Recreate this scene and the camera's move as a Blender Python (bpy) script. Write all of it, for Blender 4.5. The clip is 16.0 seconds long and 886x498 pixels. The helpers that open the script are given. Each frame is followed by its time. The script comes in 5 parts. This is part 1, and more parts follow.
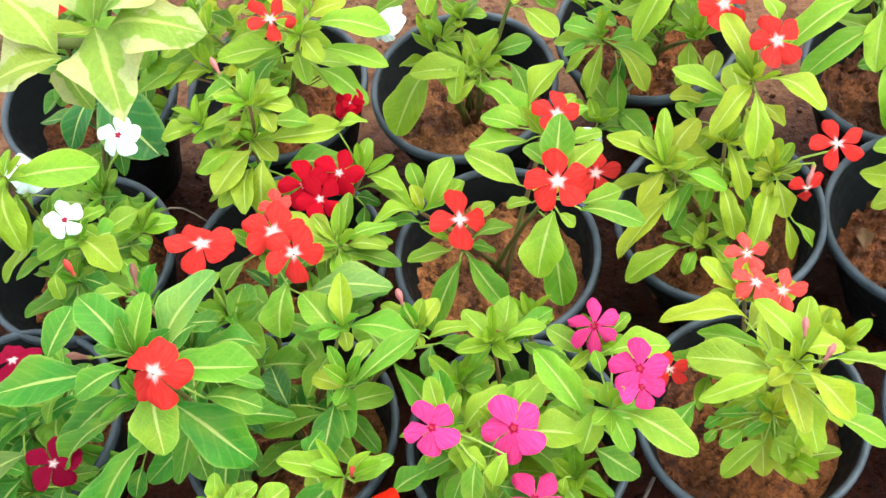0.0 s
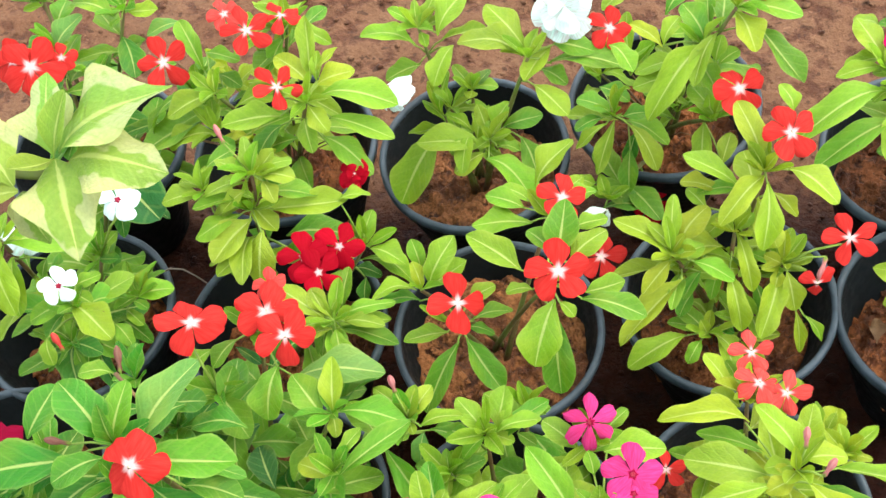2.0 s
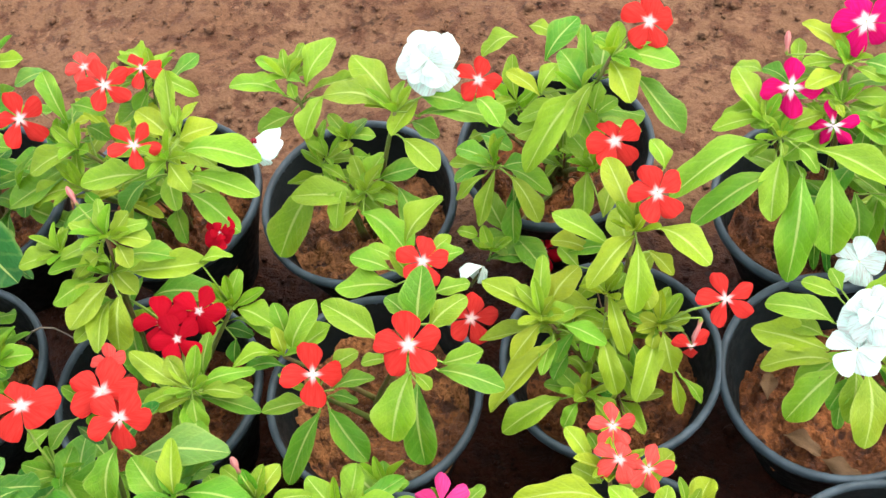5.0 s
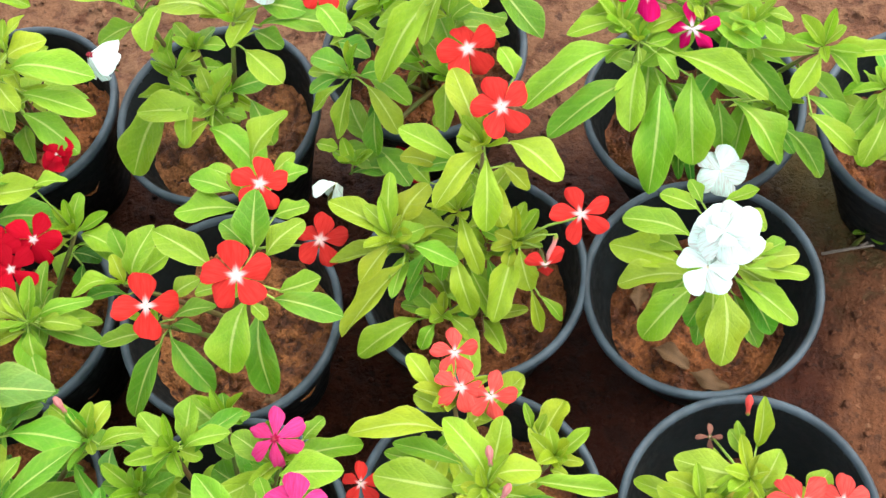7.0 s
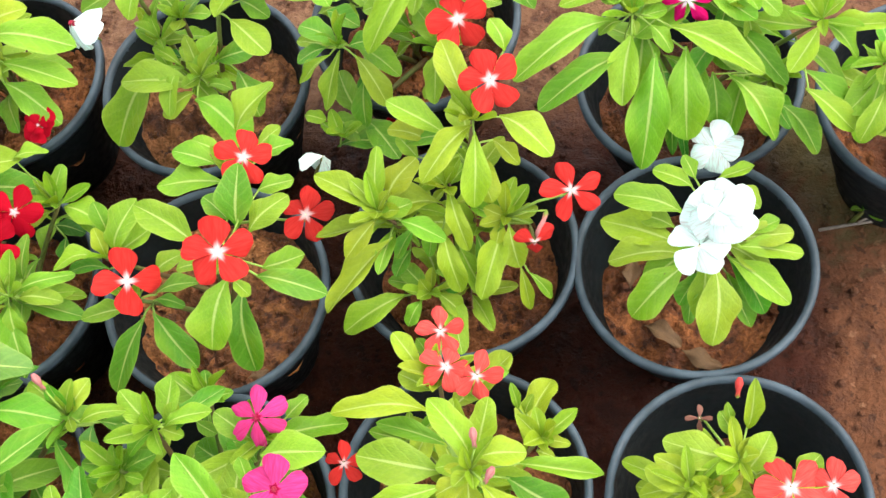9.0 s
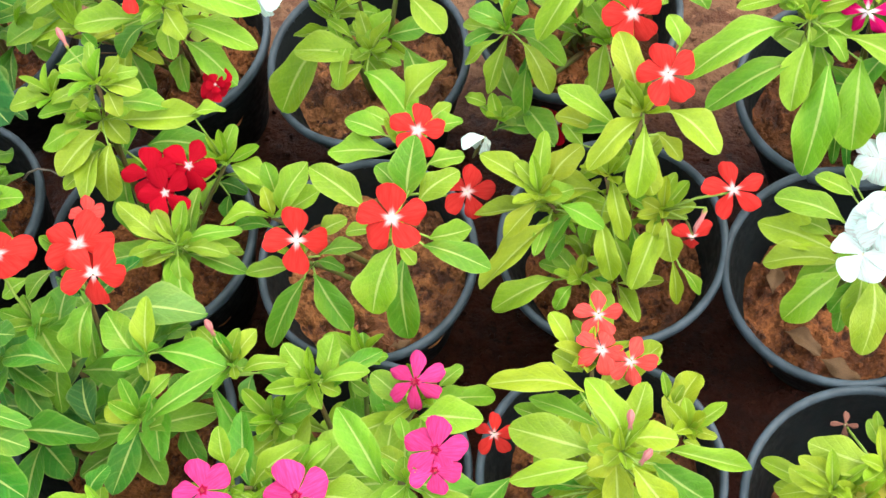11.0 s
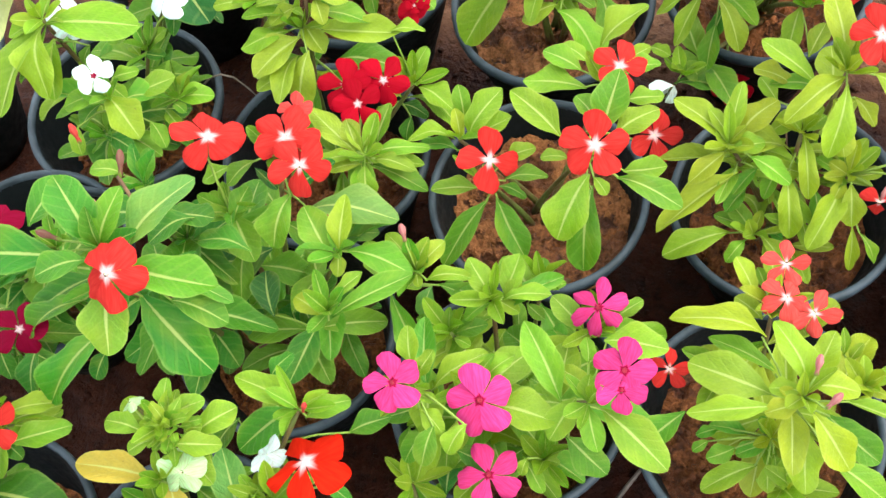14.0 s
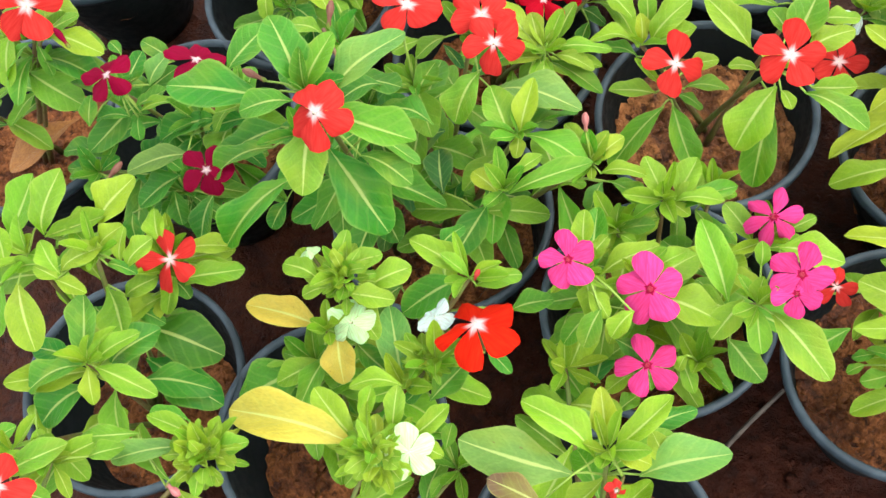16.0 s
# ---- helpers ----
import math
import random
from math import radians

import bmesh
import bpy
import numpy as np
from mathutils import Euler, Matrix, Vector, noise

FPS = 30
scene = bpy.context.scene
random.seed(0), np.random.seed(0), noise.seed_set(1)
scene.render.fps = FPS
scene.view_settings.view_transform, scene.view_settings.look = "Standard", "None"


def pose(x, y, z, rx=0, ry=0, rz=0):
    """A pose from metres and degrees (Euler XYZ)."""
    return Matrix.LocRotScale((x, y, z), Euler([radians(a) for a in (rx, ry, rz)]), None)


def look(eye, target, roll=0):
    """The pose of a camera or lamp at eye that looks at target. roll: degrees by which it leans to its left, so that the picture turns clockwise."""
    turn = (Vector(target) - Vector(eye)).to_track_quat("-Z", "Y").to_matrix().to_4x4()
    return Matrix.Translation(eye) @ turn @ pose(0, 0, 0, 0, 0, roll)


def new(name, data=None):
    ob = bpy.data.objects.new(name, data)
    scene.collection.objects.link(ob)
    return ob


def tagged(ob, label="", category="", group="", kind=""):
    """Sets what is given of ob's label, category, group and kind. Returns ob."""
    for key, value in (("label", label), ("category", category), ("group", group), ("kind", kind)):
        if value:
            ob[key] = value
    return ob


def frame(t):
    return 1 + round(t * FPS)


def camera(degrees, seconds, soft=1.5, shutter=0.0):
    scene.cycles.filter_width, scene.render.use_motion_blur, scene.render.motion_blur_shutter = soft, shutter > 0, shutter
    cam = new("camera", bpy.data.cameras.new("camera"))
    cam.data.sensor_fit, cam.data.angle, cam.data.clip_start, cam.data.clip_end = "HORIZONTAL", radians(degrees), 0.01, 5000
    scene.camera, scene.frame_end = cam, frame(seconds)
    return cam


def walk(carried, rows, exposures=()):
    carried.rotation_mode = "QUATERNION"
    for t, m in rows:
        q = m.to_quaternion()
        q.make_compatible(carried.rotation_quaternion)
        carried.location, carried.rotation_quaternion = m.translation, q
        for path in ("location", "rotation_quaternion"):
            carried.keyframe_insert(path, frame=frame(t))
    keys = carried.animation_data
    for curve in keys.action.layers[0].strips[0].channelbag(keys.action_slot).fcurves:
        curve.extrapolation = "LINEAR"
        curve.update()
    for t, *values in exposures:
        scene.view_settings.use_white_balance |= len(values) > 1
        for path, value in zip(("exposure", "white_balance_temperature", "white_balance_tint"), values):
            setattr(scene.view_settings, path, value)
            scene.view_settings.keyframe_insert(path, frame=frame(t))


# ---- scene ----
# camera and its way
cam = camera(41.7, 16.0, soft=1.5)
METRES, EYE, TILT, LEAN, TURN = 0.55, 0.897, -58.85, 7.36, 0.0
ROWS = [
    (0.0, 0.0, 0.0, 0.0, 0.0, 0.0, -0.0),
    (0.5, 0.0006, -0.0025, 0.0253, 1.01, 0.36, 0.07),
    (1.0, 0.0086, 0.008, 0.0402, 1.62, 0.35, -1.0),
    (1.5, 0.0202, 0.0203, 0.0596, 1.21, 0.71, -2.08),
    (2.0, 0.0326, 0.0302, 0.0775, 1.3, 0.95, -2.29),
    (2.5, 0.0535, 0.0361, 0.0969, 1.6, 1.36, -2.14),
    (3.0, 0.0756, 0.0487, 0.114, 1.65, 1.4, -1.96),
    (5.5, 0.2387, 0.1045, 0.1894, 1.02, -0.62, -1.52),
    (6.0, 0.2809, 0.1224, 0.2002, 0.54, -2.55, -1.28),
    (6.5, 0.3167, 0.1419, 0.2135, 0.17, -4.19, -0.51),
    (7.0, 0.3474, 0.16, 0.224, -0.07, -5.5, -0.24),
    (7.5, 0.3717, 0.1751, 0.2316, -0.23, -6.34, 0.09),
    (8.0, 0.3898, 0.1907, 0.2406, -0.87, -7.06, 0.59),
    (10.5, 0.2886, 0.1609, 0.2149, 3.43, -7.65, -4.22),
    (11.0, 0.2647, 0.1472, 0.2102, 4.14, -7.41, -5.17),
    (11.5, 0.2482, 0.1372, 0.2031, 4.54, -7.05, -5.83),
    (12.0, 0.2293, 0.1288, 0.188, 5.19, -7.28, -6.75),
    (12.5, 0.2066, 0.1224, 0.1717, 5.49, -7.43, -7.64),
    (13.0, 0.1825, 0.1192, 0.1518, 6.0, -7.7, -8.76),
    (13.5, 0.1577, 0.1118, 0.1326, 7.02, -8.19, -10.06),
    (14.0, 0.1293, 0.1006, 0.1133, 7.65, -8.18, -11.36),
    (14.5, 0.1039, 0.0885, 0.0841, 8.68, -8.37, -12.76),
    (15.0, 0.0816, 0.073, 0.0531, 10.23, -9.24, -14.42),
    (15.5, 0.0623, 0.061, 0.0193, 11.34, -9.93, -16.24),
    (16.0, 0.0464, 0.0528, -0.0076, 12.21, -10.7, -17.63),
]
walk(cam, [(t, pose(0, 0, EYE, TILT, LEAN, TURN) @ pose(METRES * x, METRES * y, METRES * z, 90 + pitch, roll, yaw)) for t, x, y, z, yaw, pitch, roll in ROWS],
     exposures=[(0.0, 2.25), (2.5, 2.12), (5.5, 2.11), (8.0, 2.16), (11.0, 2.19), (14.0, 2.14), (16.0, 2.08)])

# ---- light: bright overcast sky, high soft sun ----
SUN_HIGH, SUN_ROUND = radians(54), radians(75)
world = bpy.data.worlds.new("overcast_sky")
scene.world = world
world.use_nodes = True
wn = world.node_tree.nodes
sky = wn.new("ShaderNodeTexSky")
sky.sky_type, sky.sun_disc = "NISHITA", False
sky.sun_elevation, sky.sun_rotation = SUN_HIGH, SUN_ROUND
sky.air_density, sky.dust_density, sky.ozone_density = 1.0, 6.0, 0.6
white = wn.new("ShaderNodeMixRGB")
white.inputs[0].default_value = 0.55
white.inputs[2].default_value = (9.5, 9.6, 9.8, 1)
world.node_tree.links.new(sky.outputs[0], white.inputs[1])
world.node_tree.links.new(white.outputs[0], wn["Background"].inputs[0])
wn["Background"].inputs[1].default_value = 0.138
sun_data = bpy.data.lights.new("sun", "SUN")
sun_data.energy, sun_data.angle, sun_data.color = 0.45, radians(45), (1.0, 0.96, 0.9)
sun = new("sun", sun_data)
sun.matrix_world = look((math.sin(SUN_ROUND) * math.cos(SUN_HIGH), math.cos(SUN_ROUND) * math.cos(SUN_HIGH), math.sin(SUN_HIGH)), (0, 0, 0))


# ---- materials ----
def material(name):
    m = bpy.data.materials.new(name)
    m.use_nodes = True
    return m, m.node_tree.nodes, m.node_tree.links, m.node_tree.nodes["Principled BSDF"]


def math_node(nodes, links, op, a, b=None, clamp=False):
    n = nodes.new("ShaderNodeMath")
    n.operation, n.use_clamp = op, clamp
    for i, v in enumerate((a, b)):
        if v is None:
            continue
        if isinstance(v, (int, float)):
            n.inputs[i].default_value = v
        else:
            links.new(v, n.inputs[i])
    return n.outputs[0]


def mix_node(nodes, links, f, a, b, blend="MIX"):
    n = nodes.new("ShaderNodeMixRGB")
    n.blend_type = blend
    for i, v in enumerate((f, a, b)):
        if isinstance(v, (int, float)):
            n.inputs[i].default_value = v
        elif isinstance(v, tuple):
            n.inputs[i].default_value = (*v, 1)
        else:
            links.new(v, n.inputs[i])
    return n.outputs[0]


def range_node(nodes, links, v, a, b, c=0.0, d=1.0):
    n = nodes.new("ShaderNodeMapRange")
    n.interpolation_type = "SMOOTHSTEP"
    links.new(v, n.inputs[0])
    for i, k in enumerate((a, b, c, d)):
        n.inputs[i + 1].default_value = k
    return n.outputs[0]


def noise_node(nodes, links, vector, scale, detail=4.0, rough=0.55):
    n = nodes.new("ShaderNodeTexNoise")
    n.inputs["Scale"].default_value, n.inputs["Detail"].default_value, n.inputs["Roughness"].default_value = scale, detail, rough
    links.new(vector, n.inputs["Vector"])
    return n.outputs["Fac"]


def bump_node(nodes, links, height, strength, distance, shader):
    n = nodes.new("ShaderNodeBump")
    n.inputs["Strength"].default_value, n.inputs["Distance"].default_value = strength, distance
    links.new(height, n.inputs["Height"])
    links.new(n.outputs[0], shader.inputs["Normal"])


def leaf_material(name, variegated=False):
    m, nodes, links, bsdf = material(name)
    info, coord = nodes.new("ShaderNodeObjectInfo"), nodes.new("ShaderNodeTexCoord")
    sep = nodes.new("ShaderNodeSeparateXYZ")
    links.new(coord.outputs["Object"], sep.inputs[0])
    along, across = sep.outputs[0], math_node(nodes, links, "ABSOLUTE", sep.outputs[1])
    shift = nodes.new("ShaderNodeVectorMath")
    shift.operation = "ADD"
    links.new(coord.outputs["Object"], shift.inputs[0])
    links.new(math_node(nodes, links, "MULTIPLY", info.outputs["Random"], 37.0), shift.inputs[1])
    blotch = noise_node(nodes, links, shift.outputs[0], 3.0, 3.0)
    fine = noise_node(nodes, links, shift.outputs[0], 26.0, 3.0)
    base = info.outputs["Color"]
    if variegated:
        patch = noise_node(nodes, links, shift.outputs[0], 2.6, 2.0)
        edge = math_node(nodes, links, "ADD", math_node(nodes, links, "MULTIPLY", along, 0.22), math_node(nodes, links, "ADD", across, math_node(nodes, links, "MULTIPLY", patch, 0.75)))
        base = mix_node(nodes, links, range_node(nodes, links, edge, 0.66, 0.71), base, (0.265, 0.325, 0.135))
    light = math_node(nodes, links, "MULTIPLY_ADD", blotch, 0.44)
    light.node.inputs[2].default_value = 0.78
    base = mix_node(nodes, links, range_node(nodes, links, math_node(nodes, links, "ADD", across, math_node(nodes, links, "MULTIPLY", blotch, 0.3)), 0.30, 0.62, 0.0, 0.45), base, mix_node(nodes, links, 1.0, base, (1.32, 1.15, 1.0), "MULTIPLY"))
    base = mix_node(nodes, links, 1.0, base, light, "MULTIPLY")
    base = mix_node(nodes, links, range_node(nodes, links, fine, 0.32, 0.70), mix_node(nodes, links, 1.0, base, (0.90, 0.92, 0.90), "MULTIPLY"), mix_node(nodes, links, 1.0, base, (1.06, 1.05, 1.08), "MULTIPLY"))
    pale = noise_node(nodes, links, shift.outputs[0], 1.3, 2.0)
    base = mix_node(nodes, links, range_node(nodes, links, pale, 0.50, 0.72, 0.0, 0.26), base, (0.25, 0.31, 0.024))
    spot = noise_node(nodes, links, shift.outputs[0], 14.0, 1.0)
    base = mix_node(nodes, links, range_node(nodes, links, spot, 0.76, 0.80, 0.0, 0.6), base, (0.10, 0.07, 0.02))
    hue = nodes.new("ShaderNodeHueSaturation")
    links.new(base, hue.inputs["Color"])
    links.new(range_node(nodes, links, info.outputs["Random"], 0, 1, 0.487, 0.513), hue.inputs["Hue"])
    links.new(range_node(nodes, links, math_node(nodes, links, "FRACT", math_node(nodes, links, "MULTIPLY", info.outputs["Random"], 7.3)), 0, 1, 0.92, 1.09), hue.inputs["Value"])
    base = hue.outputs[0]
    wave = math_node(nodes, links, "SINE", math_node(nodes, links, "MULTIPLY", math_node(nodes, links, "SUBTRACT", along, math_node(nodes, links, "SUBTRACT", math_node(nodes, links, "MULTIPLY", across, 0.62), math_node(nodes, links, "MULTIPLY", blotch, 0.16))), 37.0))
    vein = range_node(nodes, links, wave, 0.55, 1.0)
    base = mix_node(nodes, links, math_node(nodes, links, "MULTIPLY", vein, 0.13), base, mix_node(nodes, links, 0.55, base, (0.32, 0.42, 0.10)))
    uv, uv_parts = nodes.new("ShaderNodeUVMap"), nodes.new("ShaderNodeSeparateXYZ")
    uv.uv_map = "blade"
    links.new(uv.outputs[0], uv_parts.inputs[0])
    rim = math_node(nodes, links, "ABSOLUTE", math_node(nodes, links, "MULTIPLY_ADD", uv_parts.outputs[1], 2.0))
    rim.node.inputs[0].links[0].from_node.inputs[2].default_value = -1.0
    wide = range_node(nodes, links, along, 0.1, 1.0, 0.105, 0.04)
    rib = math_node(nodes, links, "LESS_THAN", rim, wide)
    rib_soft = range_node(nodes, links, math_node(nodes, links, "DIVIDE", rim, wide), 1.25, 0.45)
    base = mix_node(nodes, links, math_node(nodes, links, "MULTIPLY", rib_soft, 0.85), base, mix_node(nodes, links, 0.72, base, (0.40, 0.48, 0.15)))
    rim = math_node(nodes, links, "ADD", rim, math_node(nodes, links, "MULTIPLY", fine, 0.10))
    base = mix_node(nodes, links, range_node(nodes, links, rim, 0.90, 1.04, 0.0, 0.42), base, mix_node(nodes, links, 0.55, base, (0.30, 0.38, 0.09)))
    links.new(base, bsdf.inputs["Base Color"])
    links.new(range_node(nodes, links, blotch, 0.2, 0.8, 0.34, 0.56), bsdf.inputs["Roughness"])
    bsdf.inputs["Specular IOR Level"].default_value = 0.24
    relief = math_node(nodes, links, "ADD", math_node(nodes, links, "MULTIPLY", vein, -0.26), math_node(nodes, links, "MULTIPLY", fine, 0.8))
    relief = math_node(nodes, links, "SUBTRACT", relief, rib)
    bump_node(nodes, links, relief, 0.65, 0.0011, bsdf)
    thin = nodes.new("ShaderNodeBsdfTranslucent")
    links.new(mix_node(nodes, links, 1.0, base, (1.0, 1.0, 0.55), "MULTIPLY"), thin.inputs[0])
    both = nodes.new("ShaderNodeMixShader")
    both.inputs[0].default_value = 0.42
    links.new(bsdf.outputs[0], both.inputs[1])
    links.new(thin.outputs[0], both.inputs[2])
    links.new(both.outputs[0], nodes["Material Output"].inputs[0])
    return m


def petal_material(name, eye, reach, blend):
    """Petals take their colour from the object; eye: colour round the flower's mouth."""
    m, nodes, links, bsdf = material(name)
    info, coord = nodes.new("ShaderNodeObjectInfo"), nodes.new("ShaderNodeTexCoord")
    sep = nodes.new("ShaderNodeSeparateXYZ")
    links.new(coord.outputs["Object"], sep.inputs[0])
    stretch = nodes.new("ShaderNodeVectorMath")
    stretch.operation = "MULTIPLY"
    stretch.inputs[1].default_value = (1.2, 13.0, 1.0)
    links.new(coord.outputs["Object"], stretch.inputs[0])
    streak = noise_node(nodes, links, stretch.outputs[0], 1.6, 3.0)
    line = math_node(nodes, links, "SUBTRACT", sep.outputs[0], math_node(nodes, links, "MULTIPLY", math_node(nodes, links, "SUBTRACT", streak, 0.5), 0.34))
    line = math_node(nodes, links, "ADD", line, math_node(nodes, links, "MULTIPLY", math_node(nodes, links, "ABSOLUTE", sep.outputs[1]), 1.7))
    base = mix_node(nodes, links, range_node(nodes, links, streak, 0.3, 0.75, 0.0, 0.8), info.outputs["Color"], mix_node(nodes, links, 1.0, info.outputs["Color"], (1.25, 2.2, 2.0), "MULTIPLY"))
    base = mix_node(nodes, links, range_node(nodes, links, line, reach, reach + blend, 1.0, 0.0), base, eye)
    links.new(base, bsdf.inputs["Base Color"])
    bsdf.inputs["Roughness"].default_value = 0.62
    bsdf.inputs["Specular IOR Level"].default_value = 0.03
    bump_node(nodes, links, streak, 0.25, 0.0006, bsdf)
    thin = nodes.new("ShaderNodeBsdfTranslucent")
    links.new(base, thin.inputs[0])
    both = nodes.new("ShaderNodeMixShader")
    both.inputs[0].default_value = 0.22
    links.new(bsdf.outputs[0], both.inputs[1])
    links.new(thin.outputs[0], both.inputs[2])
    links.new(both.outputs[0], nodes["Material Output"].inputs[0])
    return m


def two_tone(name, a, b, scale, rough=(0.5, 0.8), bump=0.3, distance=0.001, fine_scale=None, specular=0.3):
    m, nodes, links, bsdf = material(name)
    coord = nodes.new("ShaderNodeTexCoord")
    large = noise_node(nodes, links, coord.outputs["Object"], scale, 5.0)
    small = noise_node(nodes, links, coord.outputs["Object"], fine_scale or scale * 9, 4.0, 0.65)
    base = mix_node(nodes, links, range_node(nodes, links, large, 0.35, 0.65), a, b)
    base = mix_node(nodes, links, 0.35, base, mix_node(nodes, links, 1.0, base, mix_node(nodes, links, small, (0.2, 0.2, 0.2), (1.7, 1.7, 1.7)), "MULTIPLY"))
    links.new(base, bsdf.inputs["Base Color"])
    links.new(range_node(nodes, links, small, 0.3, 0.7, *rough), bsdf.inputs["Roughness"])
    bsdf.inputs["Specular IOR Level"].default_value = specular
    bump_node(nodes, links, math_node(nodes, links, "ADD", small, large), bump, distance, bsdf)
    return m


def soil_material():
    """Watered potting soil: dark damp hollows, orange-brown drier lumps, fine crumbs."""
    m, nodes, links, bsdf = material("potting_soil")
    coord, info = nodes.new("ShaderNodeTexCoord"), nodes.new("ShaderNodeObjectInfo")
    shift = nodes.new("ShaderNodeVectorMath")
    shift.operation = "ADD"
    links.new(coord.outputs["Object"], shift.inputs[0])
    links.new(math_node(nodes, links, "MULTIPLY", info.outputs["Random"], 9.0), shift.inputs[1])
    at = shift.outputs[0]
    large, mid, small = noise_node(nodes, links, at, 26, 4.0), noise_node(nodes, links, at, 95, 4.0, 0.6), noise_node(nodes, links, at, 330, 3.0, 0.6)
    wet = range_node(nodes, links, math_node(nodes, links, "ADD", large, math_node(nodes, links, "MULTIPLY", mid, 0.45)), 0.62, 0.82)
    base = mix_node(nodes, links, wet, (0.082, 0.027, 0.010), (0.195, 0.073, 0.025))
    base = mix_node(nodes, links, range_node(nodes, links, mid, 0.34, 0.46), (0.036, 0.012, 0.006), base)
    base = mix_node(nodes, links, range_node(nodes, links, small, 0.3, 0.7), mix_node(nodes, links, 1.0, base, (0.65, 0.62, 0.6), "MULTIPLY"), mix_node(nodes, links, 1.0, base, (1.2, 1.2, 1.2), "MULTIPLY"))
    base = mix_node(nodes, links, 1.0, base, info.outputs["Color"], "MULTIPLY")
    links.new(base, bsdf.inputs["Base Color"])
    links.new(range_node(nodes, links, wet, 0.0, 1.0, 0.45, 0.85), bsdf.inputs["Roughness"])
    bsdf.inputs["Specular IOR Level"].default_value = 0.15
    bump_node(nodes, links, math_node(nodes, links, "ADD", math_node(nodes, links, "MULTIPLY", small, 0.35), mid), 1.0, 0.006, bsdf)
    return m


def earth_material():
    """Trodden red-brown earth: fine cracks and crumbs, dry outside the bed; within it darkened for damp and for the
    shade between pots.
    """
    m, nodes, links, bsdf = material("red_brown_earth")
    coord = nodes.new("ShaderNodeTexCoord")
    at = coord.outputs["Object"]
    sep = nodes.new("ShaderNodeSeparateXYZ")
    links.new(at, sep.inputs[0])
    large, mid = noise_node(nodes, links, at, 7, 4.0), noise_node(nodes, links, at, 58, 5.0, 0.62)
    small = noise_node(nodes, links, at, 210, 4.0, 0.7)
    base = mix_node(nodes, links, range_node(nodes, links, large, 0.35, 0.68), (0.128, 0.069, 0.038), (0.106, 0.052, 0.027))
    red_at = nodes.new("ShaderNodeVectorMath")
    red_at.operation = "DISTANCE"
    links.new(at, red_at.inputs[0])
    red_at.inputs[1].default_value = (0.45, 0.05, 0.0)
    redder = math_node(nodes, links, "ADD", red_at.outputs["Value"], math_node(nodes, links, "MULTIPLY", math_node(nodes, links, "SUBTRACT", noise_node(nodes, links, at, 2.2, 3.0), 0.5), 0.7))
    base = mix_node(nodes, links, range_node(nodes, links, redder, 0.50, 0.72, 0.85, 0.0), base, (0.092, 0.035, 0.015))
    base = mix_node(nodes, links, range_node(nodes, links, mid, 0.38, 0.54), (0.062, 0.024, 0.011), base)
    base = mix_node(nodes, links, range_node(nodes, links, small, 0.30, 0.75), mix_node(nodes, links, 1.0, base, (0.80, 0.78, 0.76), "MULTIPLY"), mix_node(nodes, links, 1.0, base, (1.10, 1.10, 1.10), "MULTIPLY"))
    speck = noise_node(nodes, links, at, 105, 3.0, 0.5)
    base = mix_node(nodes, links, range_node(nodes, links, speck, 0.62, 0.67, 0.0, 0.75), base, (0.030, 0.014, 0.008))
    base = mix_node(nodes, links, range_node(nodes, links, speck, 0.34, 0.29, 0.0, 0.5), base, (0.20, 0.105, 0.058))
    moss_at = nodes.new("ShaderNodeVectorMath")
    moss_at.operation = "DISTANCE"
    links.new(at, moss_at.inputs[0])
    moss_at.inputs[1].default_value = (0.385, 0.615, 0.0)
    moss = math_node(nodes, links, "ADD", moss_at.outputs["Value"], math_node(nodes, links, "MULTIPLY", math_node(nodes, links, "SUBTRACT", mid, 0.5), 0.22))
    base = mix_node(nodes, links, range_node(nodes, links, moss, 0.03, 0.11, 0.75, 0.0), base, (0.050, 0.046, 0.014))
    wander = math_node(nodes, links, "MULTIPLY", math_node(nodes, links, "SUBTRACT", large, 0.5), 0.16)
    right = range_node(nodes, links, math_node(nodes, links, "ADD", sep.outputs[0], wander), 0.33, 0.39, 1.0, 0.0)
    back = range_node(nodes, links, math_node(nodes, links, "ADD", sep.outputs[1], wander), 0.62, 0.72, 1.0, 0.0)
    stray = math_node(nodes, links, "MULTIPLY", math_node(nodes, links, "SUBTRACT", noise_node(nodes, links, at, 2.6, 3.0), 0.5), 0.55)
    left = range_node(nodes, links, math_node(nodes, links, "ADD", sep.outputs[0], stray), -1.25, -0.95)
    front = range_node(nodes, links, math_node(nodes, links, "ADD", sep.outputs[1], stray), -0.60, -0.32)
    damp_shade = math_node(nodes, links, "MULTIPLY", math_node(nodes, links, "MULTIPLY", right, back), math_node(nodes, links, "MULTIPLY", left, front))
    # bed colour multiplied down: damp earth plus painted shade between the pots
    base = mix_node(nodes, links, damp_shade, base, mix_node(nodes, links, 1.0, base, (0.31, 0.165, 0.115), "MULTIPLY"))
    links.new(base, bsdf.inputs["Base Color"])
    links.new(range_node(nodes, links, math_node(nodes, links, "SUBTRACT", mid, math_node(nodes, links, "MULTIPLY", damp_shade, 0.15)), 0.25, 0.65, 0.5, 0.92), bsdf.inputs["Roughness"])
    bsdf.inputs["Specular IOR Level"].default_value = 0.12
